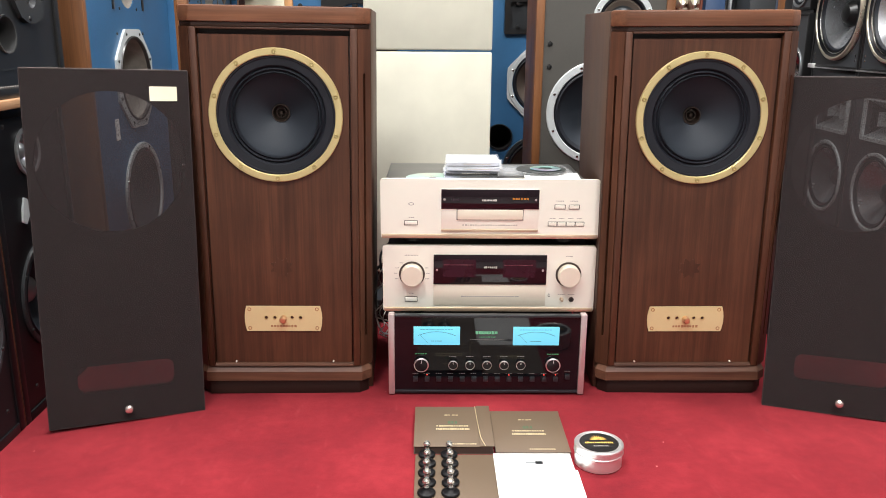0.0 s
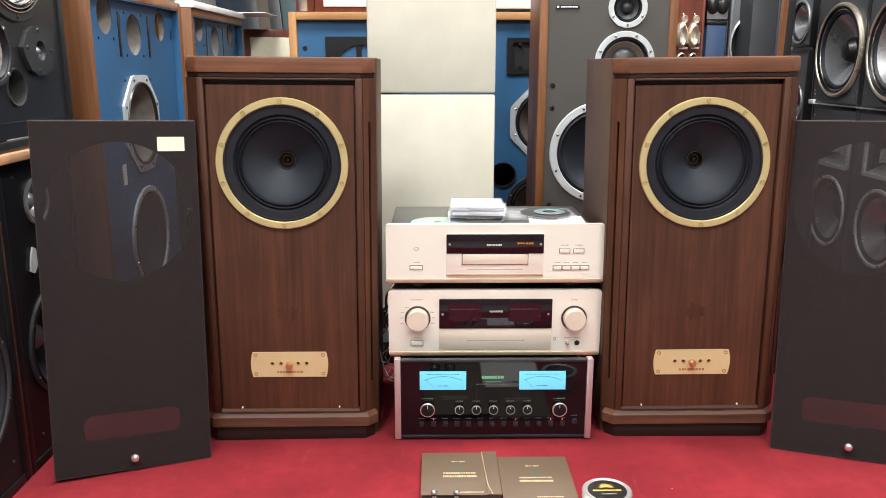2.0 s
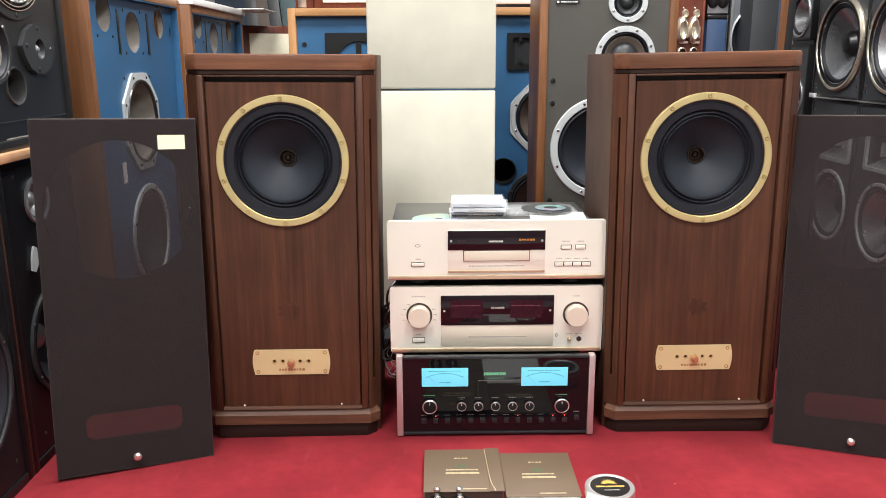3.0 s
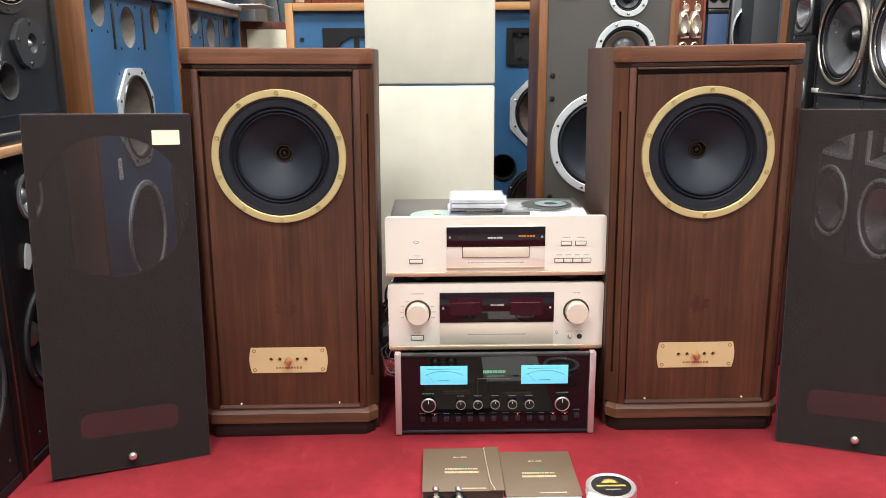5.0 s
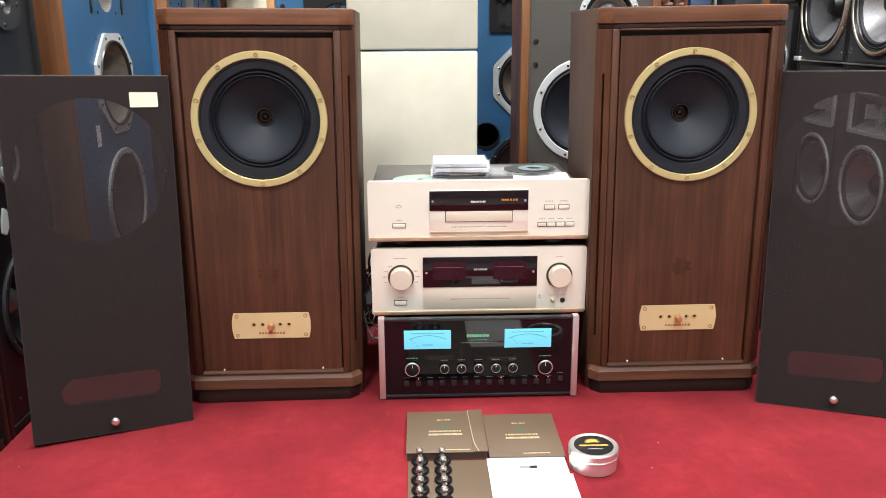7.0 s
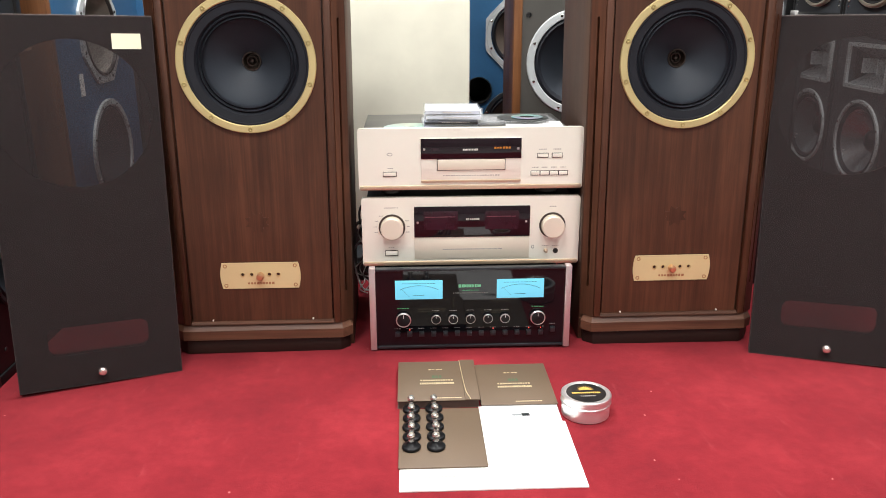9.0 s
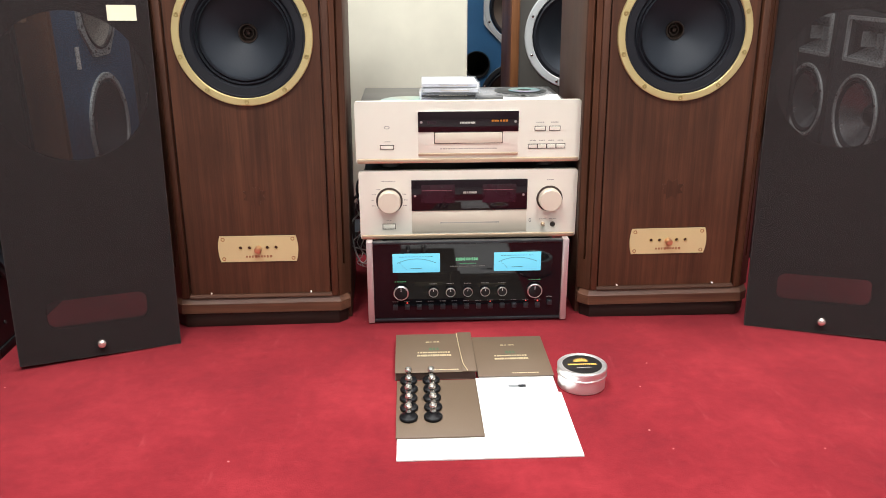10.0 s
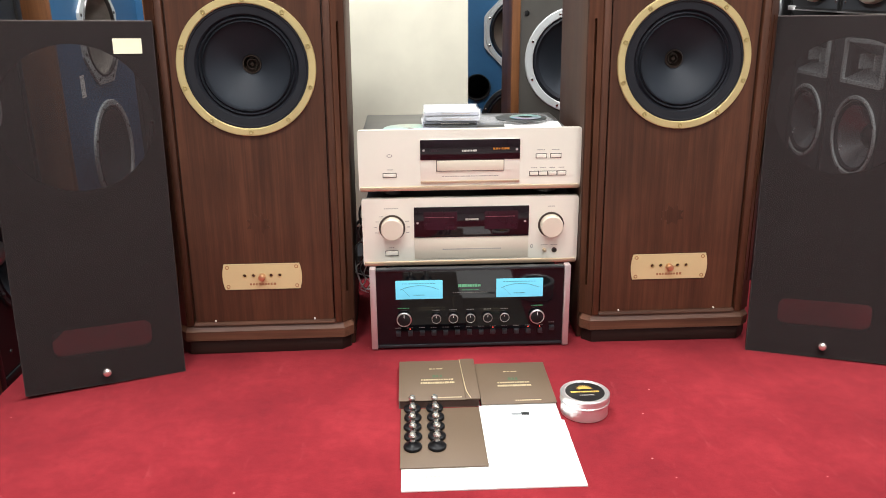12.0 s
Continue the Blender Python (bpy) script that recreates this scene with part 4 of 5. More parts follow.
# ---- papers, spikes and tin on the carpet ----
def booklet(name, x0, x1, y0, y1, z, thick, label, rot=0.0, strap=False):
    cx, cy = (x0 + x1) / 2, (y0 + y1) / 2
    t = thing(name, pose(cx, cy, z, 0, 0, rot), label, "booklet", "brown booklets")
    w, d = (x1 - x0) / 2, (y1 - y0) / 2
    part("page_block", box(-w + 0.002, w - 0.002, -d + 0.0015, d - 0.002, 0.0012, thick - 0.0012), M["white"] if not strap else M["kraft_dark"], t)
    part("cover", box(-w, w, -d, d, thick - 0.0012, thick, 0.0004), M["kraft"], t, "matt brown cover with gold print")
    part("back_cover", box(-w, w, -d, d, 0.0, 0.0012, 0.0004), M["kraft_dark"], t)
    top = thick
    part("gold_print", bars(-0.034, 0.034, -0.014, 0.0080, top, 20, 81, 0.0002, True), M["gold"], t)
    part("gold_print", bars(-0.033, 0.032, -0.001, 0.0060, top, 13, 82, 0.0002, True), M["gold"], t)
    part("green_crest", bars(-0.010, 0.012, 0.014, 0.012, top, 3, 83, 0.0002, True), M["green_foil"], t)
    part("gold_print", bars(-0.016, 0.014, 0.046, 0.004, top, 4, 84, 0.0002, True), M["gold"], t)
    part("gold_print", bars(-0.006, 0.044, -0.074, 0.0035, top, 12, 85, 0.0002, True), M["gold"], t)
    if strap:
        part("spine_flap", box(w - 0.027, w + 0.001, -d - 0.001, d + 0.001, thick + 0.0002, thick + 0.0022, 0.0006), M["kraft"], t)
        part("gold_cord", tube([(w - 0.029, d, thick + 0.001), (w - 0.027, 0.02, thick + 0.0015), (w - 0.024, -d * 0.6, thick + 0.003), (w - 0.018, -d * 0.95, thick + 0.003), (w - 0.016, -d, thick + 0.0005)], 0.0008, 6), M["gold"], t, "thin gold cord")
    return t


booklet("presentation_booklet", -0.060, 0.094, 1.5768, 1.745, 0.0, 0.016, "thick brown booklet with gold print and cord on red carpet", 0, True)
booklet("brown_booklet", 0.097, 0.241, 1.570, 1.742, 0.0, 0.008, "thin brown booklet with gold print on red carpet")
cert = thing("white_leaflet", pose(0.095, 1.44, 0.0), "white printed leaflet lying on red carpet", "leaflet", "white leaflets")
part("page", box(-0.149, 0.149, -0.128, 0.075, 0.0, 0.003, 0.0005), M["white"], cert)
part("printed_mark", bars(-0.110, -0.050, -0.092, 0.006, 0.003, 9, 91, 0.0001, True), M["grey_ink"], cert)
part("printed_mark", bars(0.03, 0.07, -0.088, 0.005, 0.003, 6, 92, 0.0001, True), M["grey_ink"], cert)
card = thing("white_leaflet", pose(0.168, 1.476, 0.0032), "white card with a small dark picture, on a leaflet", "leaflet", "white leaflets")
part("page", box(-0.0768, 0.070, -0.098, 0.0925, 0.0, 0.003, 0.0005), M["white"], card)
part("printed_picture", box(-0.019, 0.0, 0.055, 0.063, 0.003, 0.0032), M["pewter"], card)
part("printed_picture", box(0.0, 0.014, 0.054, 0.064, 0.003, 0.0033), M["label_black"], card)
part("printed_mark", bars(0.014, 0.044, 0.059, 0.0012, 0.003, 5, 93, 0.0001, True), M["grey_ink"], card)
part("printed_mark", bars(-0.012, 0.026, -0.070, 0.0012, 0.003, 9, 94, 0.0001, True), M["pale_print"], card)
part("printed_mark", bars(-0.020, 0.022, -0.084, 0.0035, 0.003, 7, 97, 0.0001, True), M["pale_print"], card)
cover = thing("brown_leaflet", pose(0.0175, 1.4685, 0.0032), "plain brown leaflet under the spikes", "leaflet")
part("page", box(-0.0735, 0.0735, -0.0975, 0.096, 0.0, 0.003, 0.0005), M["kraft"], cover)

DISC = mesh_from(lathe([(0, 0.0), (0.0155, 0.0), (0.0161, 0.0015), (0.0161, 0.004), (0.0150, 0.0056), (0.009, 0.0085), (0.0062, 0.012), (0.0055, 0.0140), (0, 0.0140)], 28, (0, 0, 0), "z"), "foot_disc", M["black"])
TIP = mesh_from(lathe([(0.0058, 0.0132), (0.0046, 0.016), (0.0036, 0.0195), (0.0058, 0.0222), (0.0074, 0.0265), (0.0068, 0.0305), (0.0044, 0.0335), (0, 0.0345)], 24, (0, 0, 0), "z"), "spike_tip", M["steel_dark"])
for i in range(5):
    for x in (-0.0345, 0.0075):
        y, z = (1.430 + i * 0.0325, 0.0064)
        s = thing("speaker_spike", pose(x + 0.0008 * (i % 2), y, z), "steel speaker spike on a black disc foot", "speaker spike", "two rows of speaker spikes")
        again("foot_disc", DISC, s, pose(0, 0, 0))
        again("spike_tip", TIP, s, pose(0, 0, 0.0025) @ Matrix.Diagonal((0.92, 0.92, 0.80, 1)))

tin = thing("wax_tin", pose(0.287, 1.546, 0.0) @ Matrix.Diagonal((1.02, 1.02, 0.98, 1.0)), "round silver tin with a black label on red carpet", "tin")
part("base", lathe([(0, 0.0), (0.0405, 0.0), (0.0428, 0.002), (0.0430, 0.030), (0.0430, 0.0335)], 64, (0, 0, 0), "z"), M["tin"], tin)
lid = part("lid", lathe([(0.0438, 0.0265), (0.0452, 0.0275), (0.0452, 0.029), (0.0442, 0.030), (0.0442, 0.0385), (0.0452, 0.0395), (0.0448, 0.0425), (0.0430, 0.0440), (0.0390, 0.0436), (0.0382, 0.0428), (0, 0.0428)], 64, (0, 0, 0), "z"), M["tin"], tin, "screw lid with a rolled rim")
part("label", lathe([(0, 0.0431), (0.0355, 0.0431), (0.0355, 0.0429)], 56, (0, 0, 0), "z"), M["label_black"], lid, "round black label with gold marks")
sun = bmesh.new()
for k in range(11):
    a = radians(k * 18)
    q = [(0.009 * math.cos(a - 0.13), 0.009 * math.sin(a - 0.13)), (0.0165 * math.cos(a), 0.0160 * math.sin(a)), (0.009 * math.cos(a + 0.13), 0.009 * math.sin(a + 0.13)), (0, 0)]
    sun.faces.new([sun.verts.new((x, y + 0.010, 0.0434)) for x, y in q])
part("gold_emblem", sun, M["gold_print"], lid)
part("printed_mark", bars(-0.026, 0.027, -0.0005, 0.0060, 0.0432, 14, 95, 0.0001, True), M["gold_print"], lid)
part("printed_mark", bars(-0.012, 0.016, -0.013, 0.003, 0.0432, 8, 96, 0.0001, True), M["grey_ink"], lid)


# ---- loudspeakers round the room ----
def cabinet(name, m, w, h, d, label, baffle_mat, side_mat, top_mat, holes, z0=0.0, group="", edge=0.02, recess=0.012, back_mat=None):
    """A box loudspeaker: carcass of boards, and a baffle with openings, its front recessed behind the edges."""
    t = thing(name, m, label, "loudspeaker", group)
    hw = w / 2
    for s in (-1, 1):
        x0, x1 = sorted((s * hw, s * (hw - edge)))
        part("side_panel", box(x0, x1, 0.0, d, z0, h, 0.002), side_mat, t)
    part("top_panel", box(-hw + edge, hw - edge, 0.0, d, h - edge, h, 0.002), top_mat, t)
    part("bottom_panel", box(-hw + edge, hw - edge, 0.0, d, z0, z0 + edge, 0.002), top_mat, t)
    part("back_panel", box(-hw + edge, hw - edge, d - 0.015, d - 0.002, z0 + edge, h - edge), back_mat or M["black_matt"], t)
    a, b = hw - edge, h - edge
    part("baffle", sheet_holes([(-a, z0 + edge), (a, z0 + edge), (a, b), (-a, b)], holes, recess, recess + 0.018), baffle_mat, t)
    return t


# left row, facing across the room
t = cabinet("floor_speaker", pose(-0.847, 1.8435, 0, 0, 0, 90), 0.313, 0.631, 0.34, "black gloss floor loudspeaker in a row by the wall", M["black"], M["black"], M["black"], [ellipse_pts(0.0095, 0.238, 0.114, 0.114), ellipse_pts(-0.0125, 0.540, 0.042, 0.042, 24)], group="row of black loudspeakers", recess=0.004)
driver(t, 0.0095, 0.238, 0.119, M["charcoal"], M["cone"], 0.05, 0.004, 0.10, 0.32, M["pewter"], 6, BOLT_DARK)
driver(t, -0.0125, 0.540, 0.048, M["pewter"], M["pewter"], 0.016, 0.004, 0.14, 0.5, M["pewter"], 0, name="tweeter", label="silver dome tweeter")
part("badge", sheet_holes([(-0.070, 0.405), (-0.056, 0.398), (-0.042, 0.412), (-0.042, 0.446), (-0.054, 0.452), (-0.064, 0.432)], [], -0.001, 0.003), M["pale_alloy"], t)
part("edge_strip", box(-0.1605, -0.1568, 0.0005, 0.03, 0.002, 0.629, 0.001), M["walnut"], t, "brown veneered edge")
for z in (0.06, 0.597):
    again("bolt", BOLT_DARK, t, pose(-0.0925, 0.004, z))
t = cabinet("floor_speaker", pose(-0.847, 1.502, 0, 0, 0, 90), 0.36, 0.631, 0.34, "black gloss floor loudspeaker with a wide woofer", M["black"], M["black"], M["black"], [ellipse_pts(0.0, 0.245, 0.146, 0.146)], group="row of black loudspeakers", recess=0.004)
driver(t, 0.0, 0.245, 0.152, M["charcoal"], M["grey_front"], 0.05, 0.004, 0.08, 0.3, M["cone"], 8, BOLT_DARK)
again("bolt", BOLT_DARK, t, pose(0.13, 0.004, 0.06))
shelf = thing("shelf_board", pose(-0.826, 1.64, 0.6312, 0, 0, 90), "light wooden board lying on black loudspeakers", "board")
part("board", box(-0.42, 0.375, 0.0, 0.34, 0.0, 0.018, 0.003), M["teak_x2"], shelf)
t = cabinet("studio_monitor", pose(-0.838, 1.758, 0.6494, 0, 0, 90), 0.52, 0.58, 0.32, "black studio loudspeaker with silver woofer, on a wooden board", M["black_matt"], M["black_matt"], M["black_matt"], [ellipse_pts(0.062, 0.387, 0.130, 0.130), ellipse_pts(-0.036, 0.187, 0.055, 0.055, 32), ellipse_pts(0.036, 0.1196, 0.034, 0.034, 28)], recess=0.006)
unit = driver(t, 0.062, 0.387, 0.145, M["charcoal"], M["silver_cone"], 0.05, 0.006, 0.14, 0.4, M["silver"], 6, BOLT_DARK, label="woofer with a silver cone")
for r in (0.128, 0.121, 0.113):
    part("bright_ring", lathe([(r, 0.003), (r - 0.001, -0.0035), (r - 0.003, -0.0035), (r - 0.004, 0.004)], 44, (0.062, 0, 0.387)), M["steel"], unit)
driver(t, -0.036, 0.187, 0.064, M["charcoal"], M["felt"], 0.03, 0.006, 0.16, 0.35, M["pewter"], 4, name="midrange")
plate = part("tweeter_plate", sheet_holes([(0.062, 0.196), (0.070, 0.176), (0.088, 0.152), (0.114, 0.141), (0.148, 0.141), (0.176, 0.156), (0.190, 0.180), (0.190, 0.206), (0.176, 0.228), (0.146, 0.240), (0.112, 0.238), (0.084, 0.226)], [ellipse_pts(0.133, 0.190, 0.020, 0.020, 20)], -0.004, 0.006), M["charcoal"], t, "grey tweeter plate")
for x, z in ((0.080, 0.196), (0.120, 0.150), (0.178, 0.190), (0.128, 0.230)):
    again("bolt", BOLT_DARK, plate, pose(x, -0.004, z))
part("tweeter_horn", lathe([(0.0205, -0.004), (0.017, 0.002), (0.011, 0.008), (0.008, 0.010)], 24, (0.133, 0, 0.190)), M["charcoal"], plate)
part("tweeter_dome", lathe([(0.010, 0.009), (0.008, 0.003), (0.004, -0.001), (0, -0.002)], 16, (0.133, 0, 0.190)), M["pewter"], plate)
part("port", lathe([(0.037, 0.006), (0.036, 0.002), (0.033, 0.003), (0.032, 0.02), (0.032, 0.12)], 32, (0.036, 0, 0.1196)), M["port_rim"], t)
part("groove", box(-0.235, 0.235, 0.0045, 0.0058, 0.052, 0.0545), M["charcoal"], t)
part("printed_mark", bars(-0.02, 0.13, 0.022, 0.003, 0.006, 16, 101, 0.0003), M["grey_ink"], t)


def blue_monitor(m, label, w, h, top):
    t = cabinet("studio_monitor", m, w, h, 0.42, label, M["blue"], M["teak"], M["teak_x"], [ellipse_pts(-0.197, 0.931, 0.046, 0.046, 28), ellipse_pts(-0.006, 0.890, 0.054, 0.054, 32), ellipse_pts(0.209, 0.920, 0.042, 0.042, 28), ellipse_pts(-0.004, 0.651, 0.106, 0.110), ellipse_pts(-0.004, 0.33, 0.135, 0.135)], group="blue studio monitors", recess=0.022, edge=0.022, back_mat=M["felt"])
    for s in (-1, 1):
        x0, x1 = sorted((s * (w / 2 - 0.0224), s * (w / 2 - 0.0254)))
        part("inner_side", box(x0, x1, 0.001, 0.0218, 0.03, h - 0.03), M["blue"], t)
    part("inner_top", box(-w / 2 + 0.026, w / 2 - 0.026, 0.001, 0.0218, h - 0.0255, h - 0.0224), M["blue"], t)
    for x, z, rx, rz in ((-0.197, 0.931, 0.046, 0.046), (-0.006, 0.890, 0.054, 0.054), (0.209, 0.920, 0.042, 0.042)):
        part("horn_opening", lathe([(rz * 1.0, 0.024), (rz * 0.97, 0.04), (rz * 0.85, 0.13), (rz * 0.8, 0.18), (0, 0.182)], 28, (x, 0, z), sx=rx / rz), M["felt"], t, "empty driver opening")
    part("divider", box(0.206, 0.212, 0.026, 0.034, 0.88, 0.96), M["teak"], t)
    for x in (-0.109, 0.107):
        part("slot", box(x - 0.008, x + 0.008, 0.0205, 0.0235, 0.832, 0.945, 0.001), M["label_black"], t)
    part("slot", box(0.302, 0.310, 0.0205, 0.0235, 0.885, 0.912), M["label_black"], t)
    for x, z in ((-0.245, 0.875), (-0.15, 0.875), (-0.068, 0.835), (0.056, 0.835), (-0.068, 0.945), (0.056, 0.945), (-0.10, 0.77), (0.09, 0.77)):
        again("bolt", BOLT_DARK, t, pose(x, 0.022, z))
    part("badge", box(0.20, 0.235, 0.0195, 0.0225, 0.966, 0.975), M["label_black"], t)
    rim = []
    for k in range(48):
        a = 2 * math.pi * k / 48
        near = (a + math.pi / 8) % (math.pi / 4) - math.pi / 8
        r = min(0.141, 0.1315 / math.cos(near))
        rim.append((-0.004 + r * math.cos(a), 0.651 + r * math.sin(a)))
    f = part("woofer", sheet_holes(rim, [ellipse_pts(-0.004, 0.651, 0.111, 0.111, 48)], 0.0155, 0.0225), M["pale_alloy"], t, "octagonal pale cast frame, no cone")
    for k in range(8):
        again("bolt", BOLT_DARK, f, pose(-0.004 + 0.127 * math.cos(k * math.pi / 4 + 0.39), 0.0155, 0.651 + 0.127 * math.sin(k * math.pi / 4 + 0.39)))
    part("basket", lathe([(0.114, 0.0155), (0.1125, 0.012), (0.108, 0.0125), (0.106, 0.024)], 44, (-0.004, 0, 0.651)), M["label_black"], f)
    part("cone", lathe([(0.106, 0.02), (0.100, 0.10), (0.088, 0.16), (0.0, 0.17)], 44, (-0.004, 0, 0.651)), M["felt"], f)
    driver(t, -0.004, 0.33, 0.145, M["pale_alloy"], M["cone"], 0.06, 0.022, 0.12, 0.3, M["charcoal"], 8)
    part("price_tag", box(-0.172, -0.150, 0.019, 0.0215, 0.50, 0.555), M["white"], t, "small white tag")
    if top:
        part("top_edge", box(-w / 2, w / 2, -0.012, 0.05, h + 0.0005, h + 0.022, 0.003), M["white"], t, "white edge strip")
    return t


blue_monitor(pose(-0.830, 2.472, 0, 0, 0, 90), "blue studio monitor with empty driver openings and teak sides", 0.70, 0.997, False)
blue_monitor(pose(-0.800, 3.182, 0, 0, 0, 90), "blue studio monitor with white edged top and teak sides", 0.70, 0.985, True)

sheetw = thing("paper_sheet", pose(-0.80, 3.60, 1.0075), "white paper sheet lying on top of a monitor", "paper")
part("page", box(-0.10, 0.10, -0.12, 0.14, 0.0, 0.004, 0.001), M["white"], sheetw)
sm = thing("small_speaker", pose(-0.735, 3.80, 0.0, 0, 0, 30), "rosewood loudspeaker with a cream front panel on a stand", "loudspeaker")
part("body", box(-0.13, 0.16, 0.0, 0.26, 0.60, 0.958, 0.004), M["redwood"], sm)
part("front_panel", box(-0.105, 0.135, -0.006, -0.0005, 0.62, 0.925, 0.003), M["cream"], sm, "cream fabric front")
part("stand", box(-0.10, 0.13, 0.03, 0.23, 0.0, 0.5995, 0.003), M["black_matt"], sm)
for i, (x, lean, mt) in enumerate(((-0.98, 8, "navy"), (-0.90, 9, "navy"), (-0.83, 11, "charcoal"), (-0.765, 12, "taupe"), (-0.70, 13, "charcoal"), (-0.61, 14, "sea"))):
    bd = thing("leaning_panel", pose(x, 4.06, 0, 0, -lean * 0.5, 0) @ pose(0, 0, 0.002, -9), "dark coloured board leaning against the back wall", "board", "leaning boards")
    part("board", box(-0.03, 0.045, -0.01, 0.01, 0.002, 1.55, 0.003), M[mt], bd)

# acoustic panels behind the stack
for i, (za, zb) in enumerate(((0.085, 0.7285), (0.733, 1.36))):
    p = thing("acoustic_panel", pose(-0.0255, 2.50, za), "cream fabric acoustic panel, one above another", "acoustic panel", "stacked acoustic panels")
    part("panel", box(-0.1665 - 0.028 * i, 0.1645, 0.0, 0.06, 0.0, zb - za, 0.006, 3), M["panel"], p)
    part("back_board", box(-0.160 - 0.028 * i, 0.158, 0.0602, 0.068, 0.006, zb - za - 0.006), M["teak_light_x"], p)
    if i == 0:
        part("stand", box(-0.176, 0.155, 0.012, 0.055, -0.085, -0.0005, 0.002), M["black_matt"], p)

# wide blue monitor behind the panels
t = cabinet("wide_monitor", pose(-0.0, 3.0, 0), 1.05, 0.983, 0.45, "wide blue studio monitor in a light teak cabinet", M["blue"], M["teak_light"], M["teak_light_x"], [ellipse_pts(0.357, 0.614, 0.106, 0.106), ellipse_pts(0.345, 0.31, 0.106, 0.106), ellipse_pts(0.209, 0.428, 0.042, 0.042, 28), round_rect(0.235, 0.40, 0.795, 0.885, 0.01)], recess=0.02, edge=0.026)
for z, fm in ((0.614, "pale_alloy"), (0.31, "charcoal")):
    driver(t, 0.357 if z > 0.5 else 0.345, z, 0.124, M[fm], M["brown_cone"], 0.06, 0.02, 0.13, 0.3, M["charcoal"], 8, octagon=False)
octo = []
for k in range(48):
    a = 2 * math.pi * k / 48
    near = (a + math.pi / 8) % (math.pi / 4) - math.pi / 8
    r = min(0.135, 0.1265 / math.cos(near))
    octo.append((0.357 + r * math.cos(a), 0.614 + r * math.sin(a)))
part("woofer_frame", sheet_holes(octo, [ellipse_pts(0.357, 0.614, 0.1242, 0.1242, 48)], 0.0145, 0.0198), M["pale_alloy"], t, "octagonal pale cast frame")
part("port", lathe([(0.046, 0.022), (0.046, 0.017), (0.042, 0.017), (0.041, 0.03), (0.041, 0.16)], 32, (0.209, 0, 0.428)), M["black_matt"], t)
hp = part("horn_plate", sheet_holes(round_rect(0.216, 0.42, 0.778, 0.900, 0.004), [round_rect(0.236, 0.40, 0.796, 0.884, 0.004)], 0.014, 0.021), M["label_black"], t, "black horn plate")
part("horn_cover", box(0.236, 0.40, 0.022, 0.03, 0.796, 0.884), M["charcoal"], hp)
for z in (0.803, 0.877):
    part("knob", lathe([(0, 0.010), (0.006, 0.011), (0.007, 0.022)], 14, (0.262, 0, z)), M["label_black"], hp)
hp = part("horn_plate", sheet_holes(round_rect(-0.405, -0.15, 0.70, 0.903, 0.004), [ellipse_pts(-0.29, 0.80, 0.075, 0.075, 32)], 0.014, 0.021), M["label_black"], t, "black horn plate")
part("horn_cover", lathe([(0.078, 0.02), (0.074, 0.026), (0.06, 0.04), (0, 0.05)], 32, (-0.29, 0, 0.80)), M["charcoal"], hp)
part("horn_slot", box(-0.30, -0.282, 0.012, 0.05, 0.745, 0.872), M["label_black"], hp)
part("port_hole", lathe([(0.008, 0.0195), (0.008, 0.0185), (0, 0.0185)], 14, (-0.475, 0, 0.865)), M["label_black"], t)
# what stands on it
bx = thing("wooden_crate", pose(-0.36, 3.08, 0.9832), "red-brown wooden box with a white framed front", "box")
part("body", box(-0.085, 0.115, 0.0, 0.22, 0.0, 0.2, 0.003), M["redwood"], bx)
part("white_front", box(-0.055, 0.10, -0.004, -0.0003, 0.022, 0.16, 0.001), M["white"], bx)
bx = thing("rosewood_speaker", pose(-0.58, 3.14, 0.9832), "small rosewood loudspeaker with a silver front", "loudspeaker")
part("body", box(0.06, 0.125, 0.0, 0.2, 0.0, 0.3, 0.003), M["redwood"], bx)
part("front_panel", box(0.07, 0.10, -0.004, -0.0003, 0.01, 0.28, 0.001), M["silver"], bx)
bx = thing("white_device", pose(0.24, 3.03, 0.9832), "white case on small black feet", "device")
part("body", box(-0.16, 0.10, 0.0, 0.3, 0.012, 0.12, 0.005), M["white"], bx)
part("base", box(-0.15, 0.09, 0.008, 0.29, 0.0, 0.0115, 0.001), M["label_black"], bx)

# tall grey three-way loudspeaker
t = cabinet("floor_speaker", pose(0.4655, 2.565, 0), 0.395, 1.08, 0.24, "tall grey three-way loudspeaker with teak sides", M["grey_baffle"], M["teak"], M["teak_light_x"], [ellipse_pts(-0.0085, 0.556, 0.128, 0.128), ellipse_pts(0.0515, 0.818, 0.070, 0.070, 36), ellipse_pts(0.0535, 0.969, 0.040, 0.040, 28)], recess=0.006, edge=0.024)
driver(t, -0.0085, 0.556, 0.150, M["pale_alloy"], M["cone"], 0.07, 0.006, 0.15, 0.28, M["charcoal"], 8, BOLT_STEEL, label="woofer in a pale grey cast ring")
driver(t, 0.0515, 0.818, 0.087, M["pale_alloy"], M["brown_cone"], 0.02, 0.006, 0.20, 0.75, M["charcoal"], 8, BOLT_STEEL, name="midrange")
driver(t, 0.0535, 0.969, 0.056, M["pale_alloy"], M["charcoal"], 0.012, 0.006, 0.28, 0.5, M["charcoal"], 6, BOLT_STEEL, name="tweeter")
for z in (0.752, 0.687, 0.40):
    part("peg_hole", lathe([(0.0075, 0.0035), (0.0075, 0.0055), (0.005, 0.0045), (0, 0.0047)], 14, (-0.155, 0, z)), M["label_black"], t)
